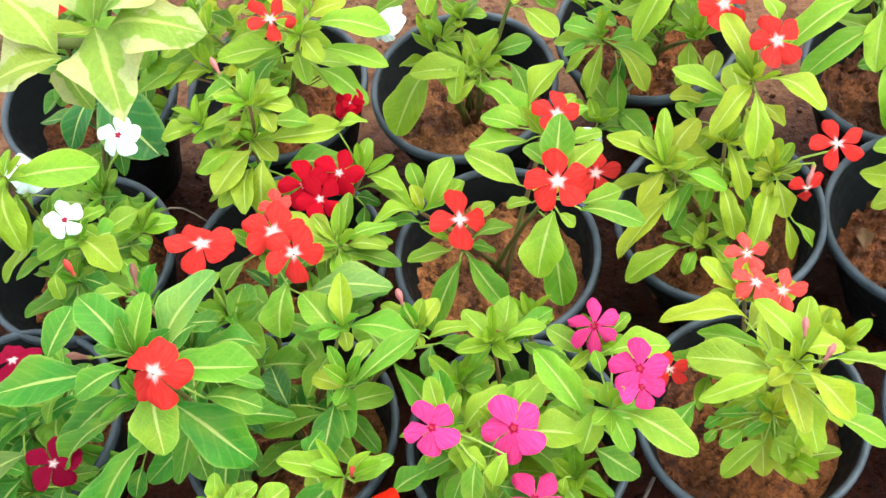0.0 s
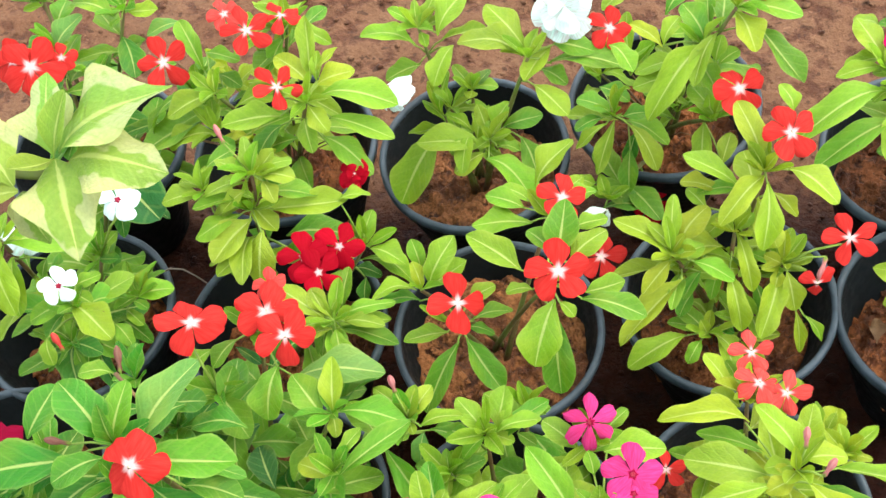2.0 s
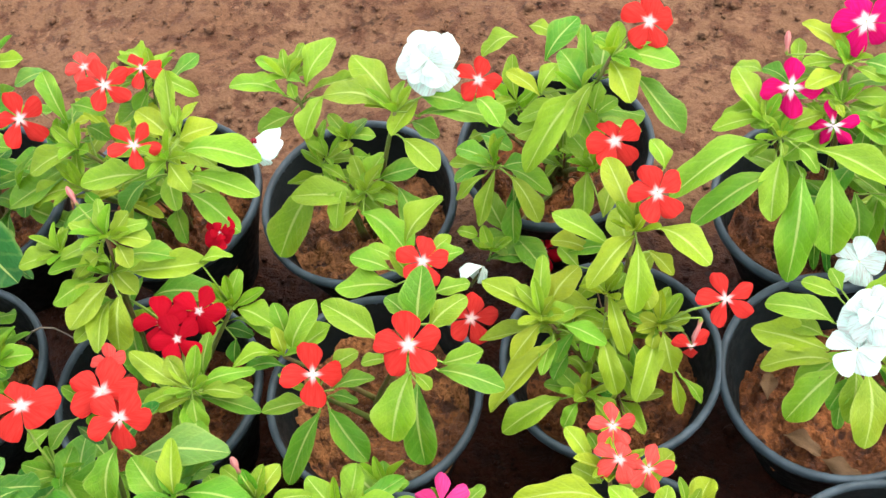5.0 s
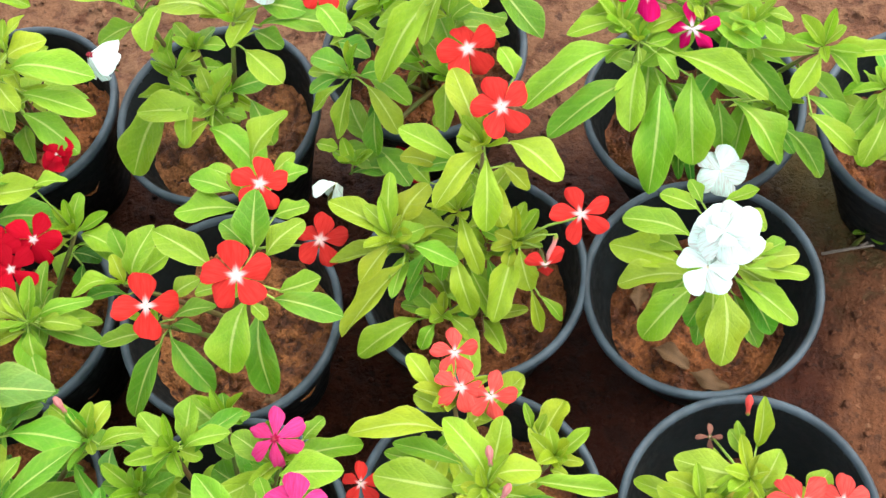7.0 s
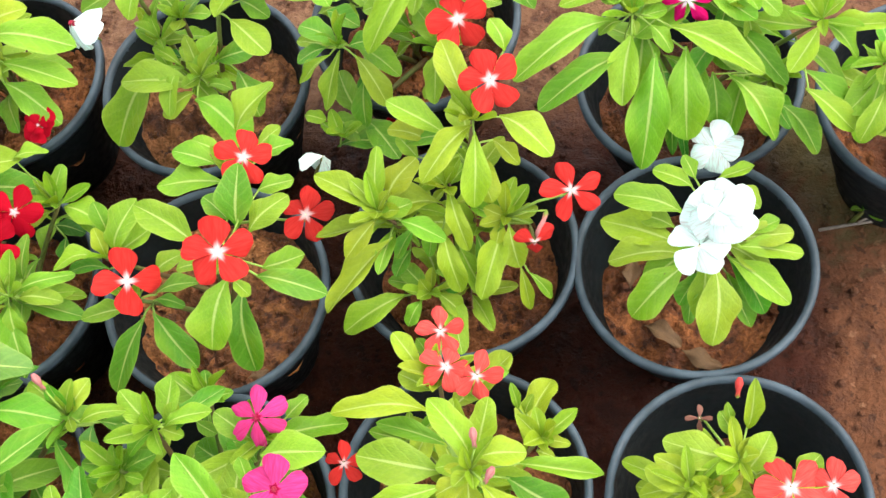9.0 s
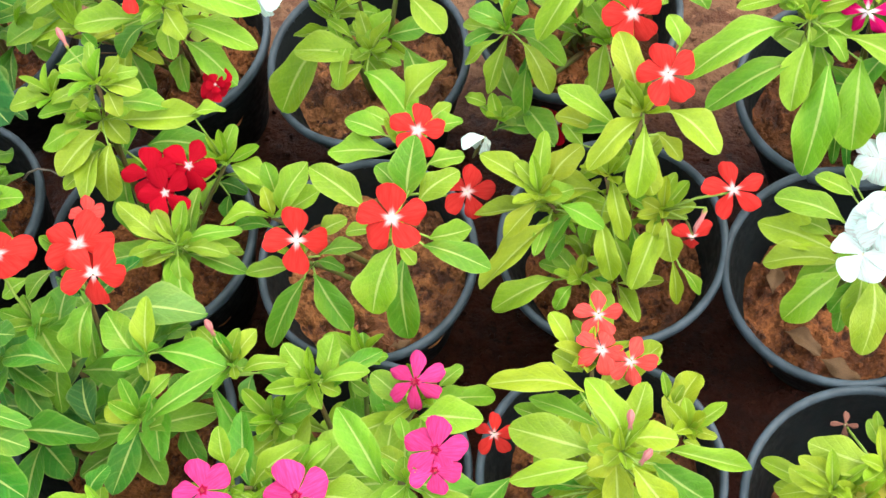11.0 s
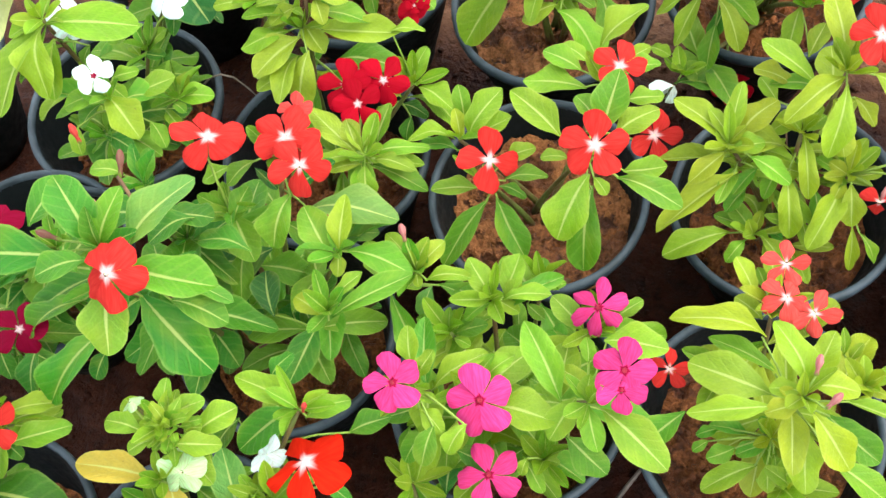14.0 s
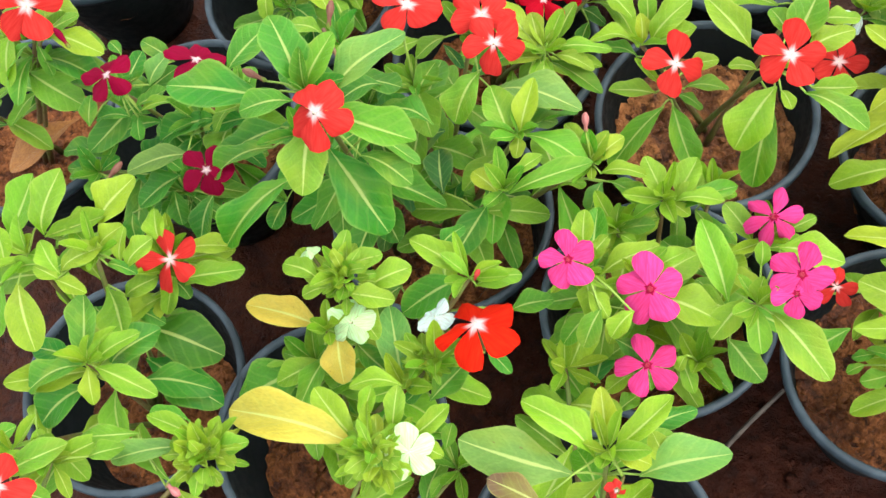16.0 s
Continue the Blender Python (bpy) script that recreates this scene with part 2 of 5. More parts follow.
    bump_node(nodes, links, math_node(nodes, links, "ADD", math_node(nodes, links, "MULTIPLY", small, 0.5), math_node(nodes, links, "ADD", math_node(nodes, links, "ADD", mid, math_node(nodes, links, "MULTIPLY", speck, -0.2)), math_node(nodes, links, "MULTIPLY", noise_node(nodes, links, at, 24, 2.0), 1.2))), 1.0, 0.009, bsdf)
    return m


LEAF = leaf_material("leaf")
LEAF_VARIEGATED = leaf_material("variegated_leaf", True)
PETAL_WHITE_EYE = petal_material("petal_white_eye", (0.42, 0.32, 0.31), 0.05, 0.33)
PETAL_WIDE_EYE = petal_material("petal_wide_white_eye", (0.42, 0.36, 0.37), 0.22, 0.28)
PETAL_SMALL_EYE = petal_material("petal_small_white_eye", (0.36, 0.28, 0.28), 0.06, 0.16)
PETAL_RED_EYE = petal_material("petal_red_eye", (0.16, 0.002, 0.02), 0.13, 0.07)
PETAL_PLAIN = petal_material("petal_plain", (0.40, 0.43, 0.30), 0.02, 0.05)
STEM = two_tone("green_stem", (0.065, 0.10, 0.014), (0.085, 0.05, 0.018), 30)
PETIOLE = two_tone("green_petiole", (0.15, 0.24, 0.035), (0.12, 0.19, 0.02), 60)
WOODY = two_tone("woody_stem", (0.08, 0.045, 0.02), (0.05, 0.03, 0.018), 40)
BUD = petal_material("bud", (0.12, 0.18, 0.03), 0.12, 0.2)
EYE_YELLOW = two_tone("flower_mouth", (0.42, 0.36, 0.2), (0.48, 0.45, 0.36), 300)
EYE_RED = two_tone("flower_mouth_red", (0.14, 0.001, 0.012), (0.2, 0.004, 0.02), 300)
PLASTIC = two_tone("black_plastic", (0.0030, 0.0052, 0.0060), (0.006, 0.009, 0.010), 18, (0.45, 0.7), 0.1, 0.0006, 120, 0.12)
RIM = two_tone("dusty_black_plastic", (0.015, 0.025, 0.032), (0.038, 0.056, 0.070), 28, (0.45, 0.65), 0.15, 0.0006, 200, 0.25)
POT_SOIL = soil_material()
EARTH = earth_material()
DRY = two_tone("dry_leaf", (0.125, 0.072, 0.030), (0.070, 0.036, 0.016), 45)
DRY_ORANGE = two_tone("orange_brown_leaf", (0.235, 0.10, 0.022), (0.16, 0.062, 0.014), 30)
STICK = two_tone("grey_twig", (0.15, 0.125, 0.10), (0.09, 0.075, 0.06), 60)


# ---- mesh helpers ----
def mesh_of(name, bm, mat, smooth=True):
    me = bpy.data.meshes.new(name)
    bm.normal_update()
    bm.to_mesh(me)
    bm.free()
    me.materials.append(mat)
    for p in me.polygons:
        p.use_smooth = smooth
    return me


def part(name, data, parent, m=None, label=""):
    ob = new(name, data)
    ob.parent = parent
    if m is not None:
        ob.matrix_basis = m
    return tagged(ob, label)


def turned(bm, profile, steps=40, wobble=0.0):
    """A body turned from (radius, height) points, open at its ends."""
    rings = []
    for r, z in profile:
        ring = []
        for i in range(steps):
            a = 2 * math.pi * i / steps
            rr = r * (1 + wobble * math.sin(2 * a + 0.7))
            ring.append(bm.verts.new((rr * math.cos(a), rr * math.sin(a), z)))
        rings.append(ring)
    for lo, hi in zip(rings, rings[1:]):
        for i in range(steps):
            bm.faces.new((lo[i], lo[(i + 1) % steps], hi[(i + 1) % steps], hi[i]))
    return rings


def tube(bm, points, radii, sides=6):
    """A round rod along points."""
    rings = []
    for i, p in enumerate(points):
        d = (points[min(i + 1, len(points) - 1)] - points[max(i - 1, 0)]).normalized()
        u = d.cross(Vector((0.31, 0.9, 0.17))).normalized()
        v = d.cross(u)
        rings.append([bm.verts.new(p + radii[i] * (math.cos(2 * math.pi * k / sides) * u + math.sin(2 * math.pi * k / sides) * v)) for k in range(sides)])
    for lo, hi in zip(rings, rings[1:]):
        for k in range(sides):
            bm.faces.new((lo[k], lo[(k + 1) % sides], hi[(k + 1) % sides], hi[k]))
    bm.faces.new(rings[0][::-1])
    bm.faces.new(rings[-1])


LENGTHWISE, CROSSWISE = 14, 6


def leaf_mesh(name, arch, fold, wave, widest, blunt, mat, seed, point=0.56, lean=None, base=1.25):
    """A blade one unit long and one wide: its foot at 0, its tip at x = 1, arched above the chord and bent sideways by lean."""
    rnd = random.Random(seed)
    bm = bmesh.new()
    rows, spot = [], {}
    phase, lean = rnd.uniform(0, 6), rnd.uniform(-0.07, 0.07) if lean is None else lean
    for i in range(LENGTHWISE + 1):
        x = i / LENGTHWISE
        x = 0.35 * x + 0.65 * math.sin(0.5 * math.pi * x) if x > 0 else 0.0
        if x < widest:
            w = 0.055 + 0.945 * math.sin(0.5 * math.pi * max(0.0, x - 0.05) / (widest - 0.05)) ** base
        else:
            w = max(0.0, 1 - ((x - widest) / (1 - widest)) ** blunt) ** point
        w = max(w, 0.02)
        mid = arch * 4 * x * (1 - x) * (0.55 + 0.9 * (1 - x))
        row = []
        for j in range(CROSSWISE + 1):
            s = 2 * j / CROSSWISE - 1
            y = 0.5 * w * s * (1 + 3.2 * wave * math.sin(10 * x + phase + (1.7 if s > 0 else 0)) * min(1.0, 4 * x) * min(1.0, 4 * (1 - x)))
            ripple = 2.1 * wave * math.sin(9 * x + phase + (2 if s > 0 else 0)) * s * s * w
            z = mid + fold * w * (abs(s) ** 1.3) - 0.35 * fold * w * s ** 4 + ripple
            if abs(s) < 0.1:
                z -= 0.008
            row.append(bm.verts.new((x, y + lean * math.sin(math.pi * x), z)))
            spot[row[-1]] = (x, 0.5 * s + 0.5)
        rows.append(row)
    blade = bm.loops.layers.uv.new("blade")
    for a, b in zip(rows, rows[1:]):
        for j in range(CROSSWISE):
            for loop in bm.faces.new((a[j], b[j], b[j + 1], a[j + 1])).loops:
                loop[blade].uv = spot[loop.vert]
    return mesh_of(name, bm, mat)


LEAVES = [leaf_mesh("leaf", a, f, w, b, k, LEAF, i) for i, (a, f, w, b, k) in enumerate([
    (0.07, 0.06, 0.012, 0.54, 2.1), (0.10, 0.10, 0.016, 0.58, 2.2), (0.13, 0.07, 0.025, 0.56, 2.0), (0.09, 0.14, 0.02, 0.50, 1.9),
    (0.16, 0.10, 0.016, 0.58, 2.3), (0.05, 0.05, 0.035, 0.55, 2.1), (0.12, 0.12, 0.03, 0.53, 2.0), (0.19, 0.06, 0.022, 0.57, 2.2), (0.03, 0.16, 0.03, 0.52, 2.0), (0.14, -0.05, 0.03, 0.55, 2.1),
    (0.22, 0.12, 0.045, 0.55, 2.0), (0.10, -0.08, 0.05, 0.60, 2.2), (-0.06, 0.18, 0.035, 0.54, 1.9), (0.17, 0.16, 0.045, 0.50, 1.8), (0.26, 0.05, 0.03, 0.58, 2.1)])]
OBLONG = [leaf_mesh("leaf", a, f, w, b, q, LEAF, 70 + i, t, base=k) for i, (a, f, w, b, q, k, t) in enumerate([
    (0.08, 0.07, 0.014, 0.55, 2.1, 0.86, 0.58), (0.12, 0.10, 0.022, 0.53, 2.2, 0.82, 0.62), (0.15, 0.08, 0.030, 0.57, 2.1, 0.90, 0.56), (0.10, 0.13, 0.024, 0.52, 2.0, 0.84, 0.66), (0.18, 0.10, 0.026, 0.58, 2.2, 0.92, 0.58),
    (0.06, 0.05, 0.040, 0.54, 2.0, 0.82, 0.62), (0.13, -0.05, 0.034, 0.53, 2.1, 0.88, 0.60), (0.22, 0.12, 0.038, 0.55, 2.1, 0.86, 0.64), (0.03, 0.16, 0.030, 0.52, 2.0, 0.9, 0.70), (0.16, 0.14, 0.045, 0.54, 2.2, 0.84, 0.57)])]
BENT = {k: [leaf_mesh("leaf", a, f, w, b, q, LEAF, 60 + i, 0.60, k / 20, 0.86) for i, (a, f, w, b, q) in enumerate([(0.10, 0.08, 0.02, 0.53, 2.2), (0.15, 0.11, 0.028, 0.52, 2.3)])] for k in (-6, -4, -2, 2, 4, 6)}
YOUNG = [leaf_mesh("young_leaf", -0.05, 0.16, 0.0, 0.55, 2.0, LEAF, 20), leaf_mesh("young_leaf", 0.05, 0.20, 0.01, 0.5, 1.9, LEAF, 21)]
BROAD = [leaf_mesh("variegated_leaf", a, f, w, b, q, LEAF_VARIEGATED, 31 + i, t, base=0.75) for i, (a, f, w, b, q, t) in enumerate([
    (0.10, 0.08, 0.05, 0.46, 1.5, 0.90), (0.14, 0.10, 0.06, 0.42, 1.35, 1.05), (0.16, -0.06, 0.055, 0.48, 1.6, 0.85), (0.08, 0.12, 0.07, 0.44, 1.4, 0.95)])]


def petal_mesh(name, mat, cup, notch, seed):
    """One petal, its foot at the flower's mouth, one unit long; slightly skewed like a propeller blade."""
    rnd = random.Random(seed)
    bm = bmesh.new()
    rows, n, c = [], 9, 6
    phase = rnd.uniform(0, 6)
    for i in range(n + 1):
        x = i / n
        w = 0.09 + 0.60 * math.sin(0.5 * math.pi * min(1, x / (0.82 if seed % 2 else 0.72))) ** 1.45
        row = []
        for j in range(c + 1):
            s = 2 * j / c - 1
            reach = x * (1 - 0.17 * x * x * abs(s) ** 2.6 + 0.05 * x * s + 0.025 * x * math.sin(4 * s + phase) - notch * x * max(0, 1 - 3 * abs(s - 0.1)))
            y = 0.5 * w * s * (1 - 0.12 * max(0, x - 0.8) / 0.2)
            z = 0.06 * s * (1 if seed % 2 else 0.8) * w + cup * x * x + 0.045 * math.sin(4 * s + phase) * x * x - 0.11 * s * s * x
            row.append(bm.verts.new((reach, y + 0.05 * x * x, z)))
        rows.append(row)
    for a, b in zip(rows, rows[1:]):
        for j in range(c):
            bm.faces.new((a[j], b[j], b[j + 1], a[j + 1]))
    return mesh_of(name, bm, mat)


PETALS = {k: [petal_mesh("petal", m, c, nt, i) for i, (c, nt) in enumerate([(0.04, 0.0), (-0.08, 0.03), (-0.20, 0.0), (-0.03, 0.05), (0.10, 0.02), (-0.28, 0.02)])]
          for k, m in (("white", PETAL_WHITE_EYE), ("wide", PETAL_WIDE_EYE), ("small", PETAL_SMALL_EYE), ("red", PETAL_RED_EYE), ("plain", PETAL_PLAIN))}


def mouth_mesh(mat):
    bm = bmesh.new()
    turned(bm, [(0.001, -0.02), (0.055, 0.0), (0.075, 0.03), (0.05, 0.055), (0.02, 0.04), (0.0005, 0.02)], 10)
    return mesh_of("mouth", bm, mat)


MOUTHS = {"wide": mouth_mesh(EYE_YELLOW), "small": mouth_mesh(EYE_YELLOW), "white": mouth_mesh(EYE_YELLOW), "red": mouth_mesh(EYE_RED), "plain": mouth_mesh(EYE_YELLOW)}


def throat_mesh():
    bm = bmesh.new()
    tube(bm, [Vector((0, 0, 0)), Vector((0, 0, -0.3)), Vector((0.02, 0, -0.75)), Vector((0.06, 0, -1.1))], [0.07, 0.05, 0.06, 0.03], 7)
    return mesh_of("flower_throat", bm, STEM)


THROAT = throat_mesh()


def bud_mesh():
    bm = bmesh.new()
    rings = turned(bm, [(0.03, 0), (0.09, 0.1), (0.07, 0.3), (0.13, 0.55), (0.15, 0.72), (0.09, 0.92), (0.01, 1.0)], 8)
    for v in bm.verts:
        a = v.co.z * 1.6
        v.co.x, v.co.y, v.co.z = v.co.z, v.co.x * math.cos(a) - v.co.y * math.sin(a), v.co.x * math.sin(a) + v.co.y * math.cos(a)
    return mesh_of("bud", bm, BUD)


BUD_MESH = bud_mesh()

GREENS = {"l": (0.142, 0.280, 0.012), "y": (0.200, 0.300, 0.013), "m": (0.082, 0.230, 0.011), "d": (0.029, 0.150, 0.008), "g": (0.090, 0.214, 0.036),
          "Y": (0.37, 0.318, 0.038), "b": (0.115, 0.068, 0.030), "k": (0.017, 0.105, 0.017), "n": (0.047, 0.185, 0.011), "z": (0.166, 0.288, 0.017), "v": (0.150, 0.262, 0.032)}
PETAL_COLOURS = {"red": ((0.300, 0.0130, 0.0110), "white"), "coral": ((0.34, 0.030, 0.026), "white"), "blush": ((0.30, 0.085, 0.085), "white"), "crimson": ((0.205, 0.0010, 0.006), "small"), "maroon": ((0.115, 0.0008, 0.011), "small"),
                 "magenta": ((0.32, 0.0020, 0.052), "wide"), "pink": ((0.35, 0.019, 0.088), "red"), "white": ((0.42, 0.415, 0.42), "red"), "pure": ((0.345, 0.332, 0.318), "plain"),
                 "cream": ((0.29, 0.34, 0.17), "plain"), "brown": ((0.13, 0.045, 0.035), "plain"), "orange": ((0.30, 0.006, 0.0015), "white")}
GOLDEN = 2.39996


# ---- plants ----
class Plant:
    """A potted periwinkle: an Empty at the foot of its stems, which parents stems, leaves, flowers and buds."""

    def __init__(self, x, y, z, tint, label, seed, name="periwinkle_plant", category="flowering plant"):
        self.root = tagged(new(name), label, category, "potted periwinkles")
        self.foot = Vector((x, y, z))
        self.root.location = self.foot
        self.tint, self.rnd, self.count, self.tips, self.nodes = tint, random.Random(seed), 0, [], [self.foot]

    def leaf(self, base, az, rise, length, width, tint=None, meshes=None, name="leaf", roll=22):
        r = self.rnd
        ob = part(name, r.choice(meshes or LEAVES), self.root, Matrix.Translation(base - self.foot) @ Matrix.Rotation(radians(az), 4, "Z") @ Matrix.Rotation(-radians(rise), 4, "Y")
                  @ Matrix.Rotation(radians(r.uniform(-roll, roll)), 4, "X") @ Matrix.Diagonal((length, width, length, 1)))
        c = GREENS[tint or self.tint]
        k = r.uniform(0.92, 1.07)
        ob.color = (c[0] * k * r.uniform(0.9, 1.1), c[1] * k, c[2] * k, 1)
        return ob

    def stem(self, tip, thick=0.0021, from_point=None):
        r, self.count = self.rnd, self.count + 1
        a = GOLDEN * self.count + r.uniform(0, 1)
        start = from_point or self.foot + Vector((0.008 * math.cos(a), 0.008 * math.sin(a), -0.006))
        bend = start.lerp(tip, 0.45)
        bend.x, bend.y = bend.x * 0.8 + start.x * 0.2, bend.y * 0.8 + start.y * 0.2
        self.nodes += [start.lerp(tip, u) for u in (0.5, 0.7, 0.85, 1.0)]
        pts = [((1 - u) ** 2) * start + 2 * u * (1 - u) * bend + u * u * tip - self.foot for u in (0, 0.2, 0.4, 0.6, 0.8, 1)]
        bm = bmesh.new()
        tube(bm, pts, [thick * k for k in (1.25, 1.15, 1.0, 0.9, 0.8, 0.65)])
        part("stem", mesh_of("stem", bm, STEM if thick < 0.003 else WOODY), self.root)
        return [p + self.foot for p in pts]

    def rod(self, name, a, b, thick, mat=None):
        """A thin bowed stalk from a to b."""
        bm = bmesh.new()
        sag = Vector((0, 0, 0.12 * (b - a).length))
        tube(bm, [a - self.foot, a.lerp(b, 0.5) + sag - self.foot, b - self.foot], [thick, thick * 0.9, thick * 0.8], 5)
        part(name, mesh_of(name, bm, mat or STEM), self.root)

    def shoot(self, x, y, z, *leaves, tint=None, fill=3, young=6, stem=True, meshes=None):
        """A stem that ends at (x, y, z), and its leaves there: (azimuth, rise, length mm, width mm[, tint])."""
        r, tip = self.rnd, Vector((x, y, z))
        tint = tint or self.tint
        pts = self.stem(tip) if stem else None
        self.tips.append(tip)
        for az, rise, length, width, *own in leaves:
            at = tip - Vector((0, 0, r.uniform(0, 0.006)))
            if len(own) > 1:
                at = tip + Vector(own[1:]) / 1000
                self.rod("petiole", tip - Vector((0, 0, 0.004)), at + 0.004 * Vector((math.cos(radians(az)), math.sin(radians(az)), 0)), 0.0010, PETIOLE)
            self.leaf(at, az, rise, length / 1000, width / 1000, own[0] if own and own[0] else tint, meshes)
        turn = r.uniform(0, 360)
        for i in range(young):
            self.leaf(tip, turn + 360 * i / max(1, young) + r.uniform(-20, 20), r.uniform(18, 68), r.uniform(0.014, 0.030), r.uniform(0.006, 0.011), tint, YOUNG, "young_leaf")
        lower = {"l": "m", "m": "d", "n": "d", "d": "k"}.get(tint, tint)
        for i in range(fill if stem else 0):
            u = 0.90 - 0.62 * i / max(3, fill) - r.uniform(0, 0.1)
            at = pts[3].lerp(pts[5], (u - 0.6) / 0.4) if u > 0.6 else pts[1].lerp(pts[3], (u - 0.2) / 0.4)
            turn += 90 + r.uniform(-25, 25)
            for side in (0, 180):
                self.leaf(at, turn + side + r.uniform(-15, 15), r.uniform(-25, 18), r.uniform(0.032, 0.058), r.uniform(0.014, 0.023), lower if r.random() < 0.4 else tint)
        return self

    def blades(self, *leaves, shapes=None):
        """Single leaves: foot x, y, z in mm, azimuth, rise, length mm, width mm, tint[, sideways bend]."""
        for x, y, z, az, rise, length, width, tint, *bend in leaves:
            foot = Vector((x, y, z)) / 1000
            near = min(self.nodes, key=lambda q: (q - foot).length + 0.6 * max(0.0, q.z - foot.z))
            if 0.005 < (near - foot).length < 0.05:
                along = Vector((math.cos(radians(az)), math.sin(radians(az)), 0))
                self.rod("petiole", near, foot + 0.05 * length / 1000 * along, 0.0008, PETIOLE)
            meshes = shapes or OBLONG
            if bend and abs(bend[0]) > 0.05 and not shapes:
                meshes = BENT[min(BENT, key=lambda k: abs(k / 20 - 2 * bend[0]))]
            self.leaf(foot, az, rise, length / 1000, min(width, (0.95 if shapes else 0.64) * length) / 1000, tint, meshes, roll=11)
        return self

    def sprigs(self, count, reach, low, high, tint=None):
        """Short side shoots with narrow, upright young leaves."""
        r = self.rnd
        for i in range(count):
            a, d = GOLDEN * i + r.uniform(-0.4, 0.4), reach * math.sqrt((i + 0.6) / count)
            tip = self.foot + Vector((d * math.cos(a), d * math.sin(a), r.uniform(low, high)))
            self.stem(tip, 0.0015)
            turn = r.uniform(0, 360)
            for k in range(r.randint(6, 9)):
                size = r.uniform(0.020, 0.040)
                self.leaf(tip - Vector((0, 0, 0.010 * (k % 3))), turn + 137 * k + r.uniform(-15, 15), r.uniform(-12, 62), size, size * r.uniform(0.26, 0.40), tint or self.tint, YOUNG + LEAVES)
        return self

    def dry(self, count, reach, top):
        """Dry, leafless stems among the green ones."""
        r = self.rnd
        for i in range(count):
            a = r.uniform(0, 6.28)
            tip = self.foot + Vector((math.cos(a) * reach * r.uniform(0.4, 1), math.sin(a) * reach * r.uniform(0.4, 1), top * r.uniform(0.35, 1)))
            self.rod("dry_stem", self.foot + Vector((r.uniform(-0.01, 0.01), r.uniform(-0.01, 0.01), -0.004)), tip, r.uniform(0.0006, 0.0012), DRY)
        return self

    def frill(self, x, y, z, radius, tint=None, count=46):
        """A dense head of small crowded leaves."""
        r = self.rnd
        for i in range(count):
            u = (i / count) ** 0.6
            az, rise = math.degrees(i * GOLDEN), 80 - 85 * u
            off = Vector((math.cos(radians(az)), math.sin(radians(az)), 0)) * radius * 0.35 * u
            self.leaf(Vector((x, y, z)) + off - Vector((0, 0, 0.012 * u)), az, rise + r.uniform(-40, 30), radius * r.uniform(0.26, 0.70), radius * r.uniform(0.14, 0.34), r.choice((tint or self.tint, "l", "z", "z")), YOUNG[:1] + LEAVES[8:], "young_leaf")
        return self

    def flower(self, kind, x, y, z, across, nx, ny, spin, petals=5, curl=0.0, slim=1.0):
        """across: width in mm; (nx, ny): the way it faces; spin: degrees by which its first petal is turned; slim: how broad its petals are."""
        r = self.rnd
        colour, eye = PETAL_COLOURS[kind]
        face = Vector((nx, ny, math.sqrt(max(0.05, 1 - nx * nx - ny * ny)))).normalized()
        side = Vector((1, 0, 0)) - face * face.x
        side.normalize()
        frame_ = Matrix((side, face.cross(side), face)).transposed().to_4x4()
        radius = across / 2000
        head = part("flower", THROAT, self.root, Matrix.Translation(Vector((x, y, z)) - self.foot) @ frame_ @ Matrix.Rotation(radians(spin), 4, "Z") @ Matrix.Scale(0.022, 4))
        k = radius / 0.022
        end = Vector((x, y, z)) - 0.023 * face
        near = min(self.nodes, key=lambda q: (q - end).length)
        if 0.006 < (near - end).length < 0.062:
            self.rod("pedicel", near, end, 0.0011, PETIOLE)
        for i in range(petals):
            flop = curl * r.uniform(0.3, 1.4) + r.uniform(-13, 17)
            p = part("petal", r.choice(PETALS[eye]), head, Matrix.Rotation(2 * math.pi * i / petals + r.uniform(-0.13, 0.13), 4, "Z") @ Matrix.Translation((0.03 * k, 0, 0.012 * i)) @ Matrix.Rotation(radians(flop), 4, "Y")
                     @ Matrix.Diagonal((0.93 * k * r.uniform(0.94, 1.04), slim * k * r.uniform(0.98, 1.14) * (1.06 if kind in ("pink", "white", "cream") else 1.25 if kind == "pure" else 1.0), k, 1)))
            v = r.uniform(0.80, 1.10)
            p.color = (min(0.9, colour[0] * v), colour[1] * v, colour[2] * v, 1)
        part("mouth", MOUTHS[eye], head, Matrix.Scale((1.1 if eye == "red" else 0.5) * k, 4))
        return self

    def double(self, x, y, z, across, nx, ny, kind="pure"):
        """A full flower with three whorls of petals."""
        r = self.rnd
        for i, (size, up) in enumerate(((1.0, 0.0), (0.82, 0.006), (0.55, 0.011))):
            self.flower(kind, x + nx * up, y + ny * up, z + up, across * size, nx, ny, 25 + 36 * i, 5 if i < 2 else 4, -14 * i)
        return self

    def bud(self, kind, x, y, z, az, rise, length):
        colour = PETAL_COLOURS[kind][0]
        ob = part("bud", BUD_MESH, self.root, Matrix.Translation(Vector((x, y, z)) - self.foot) @ Matrix.Rotation(radians(az), 4, "Z") @ Matrix.Rotation(-radians(rise), 4, "Y") @ Matrix.Scale(length / 1000, 4))
        ob.color = (*colour, 1)
        foot = Vector((x, y, z))
        near = min(self.nodes, key=lambda q: (q - foot).length)
        if 0.004 < (near - foot).length < 0.045:
            self.rod("pedicel", near, foot, 0.0008, PETIOLE)
        return self


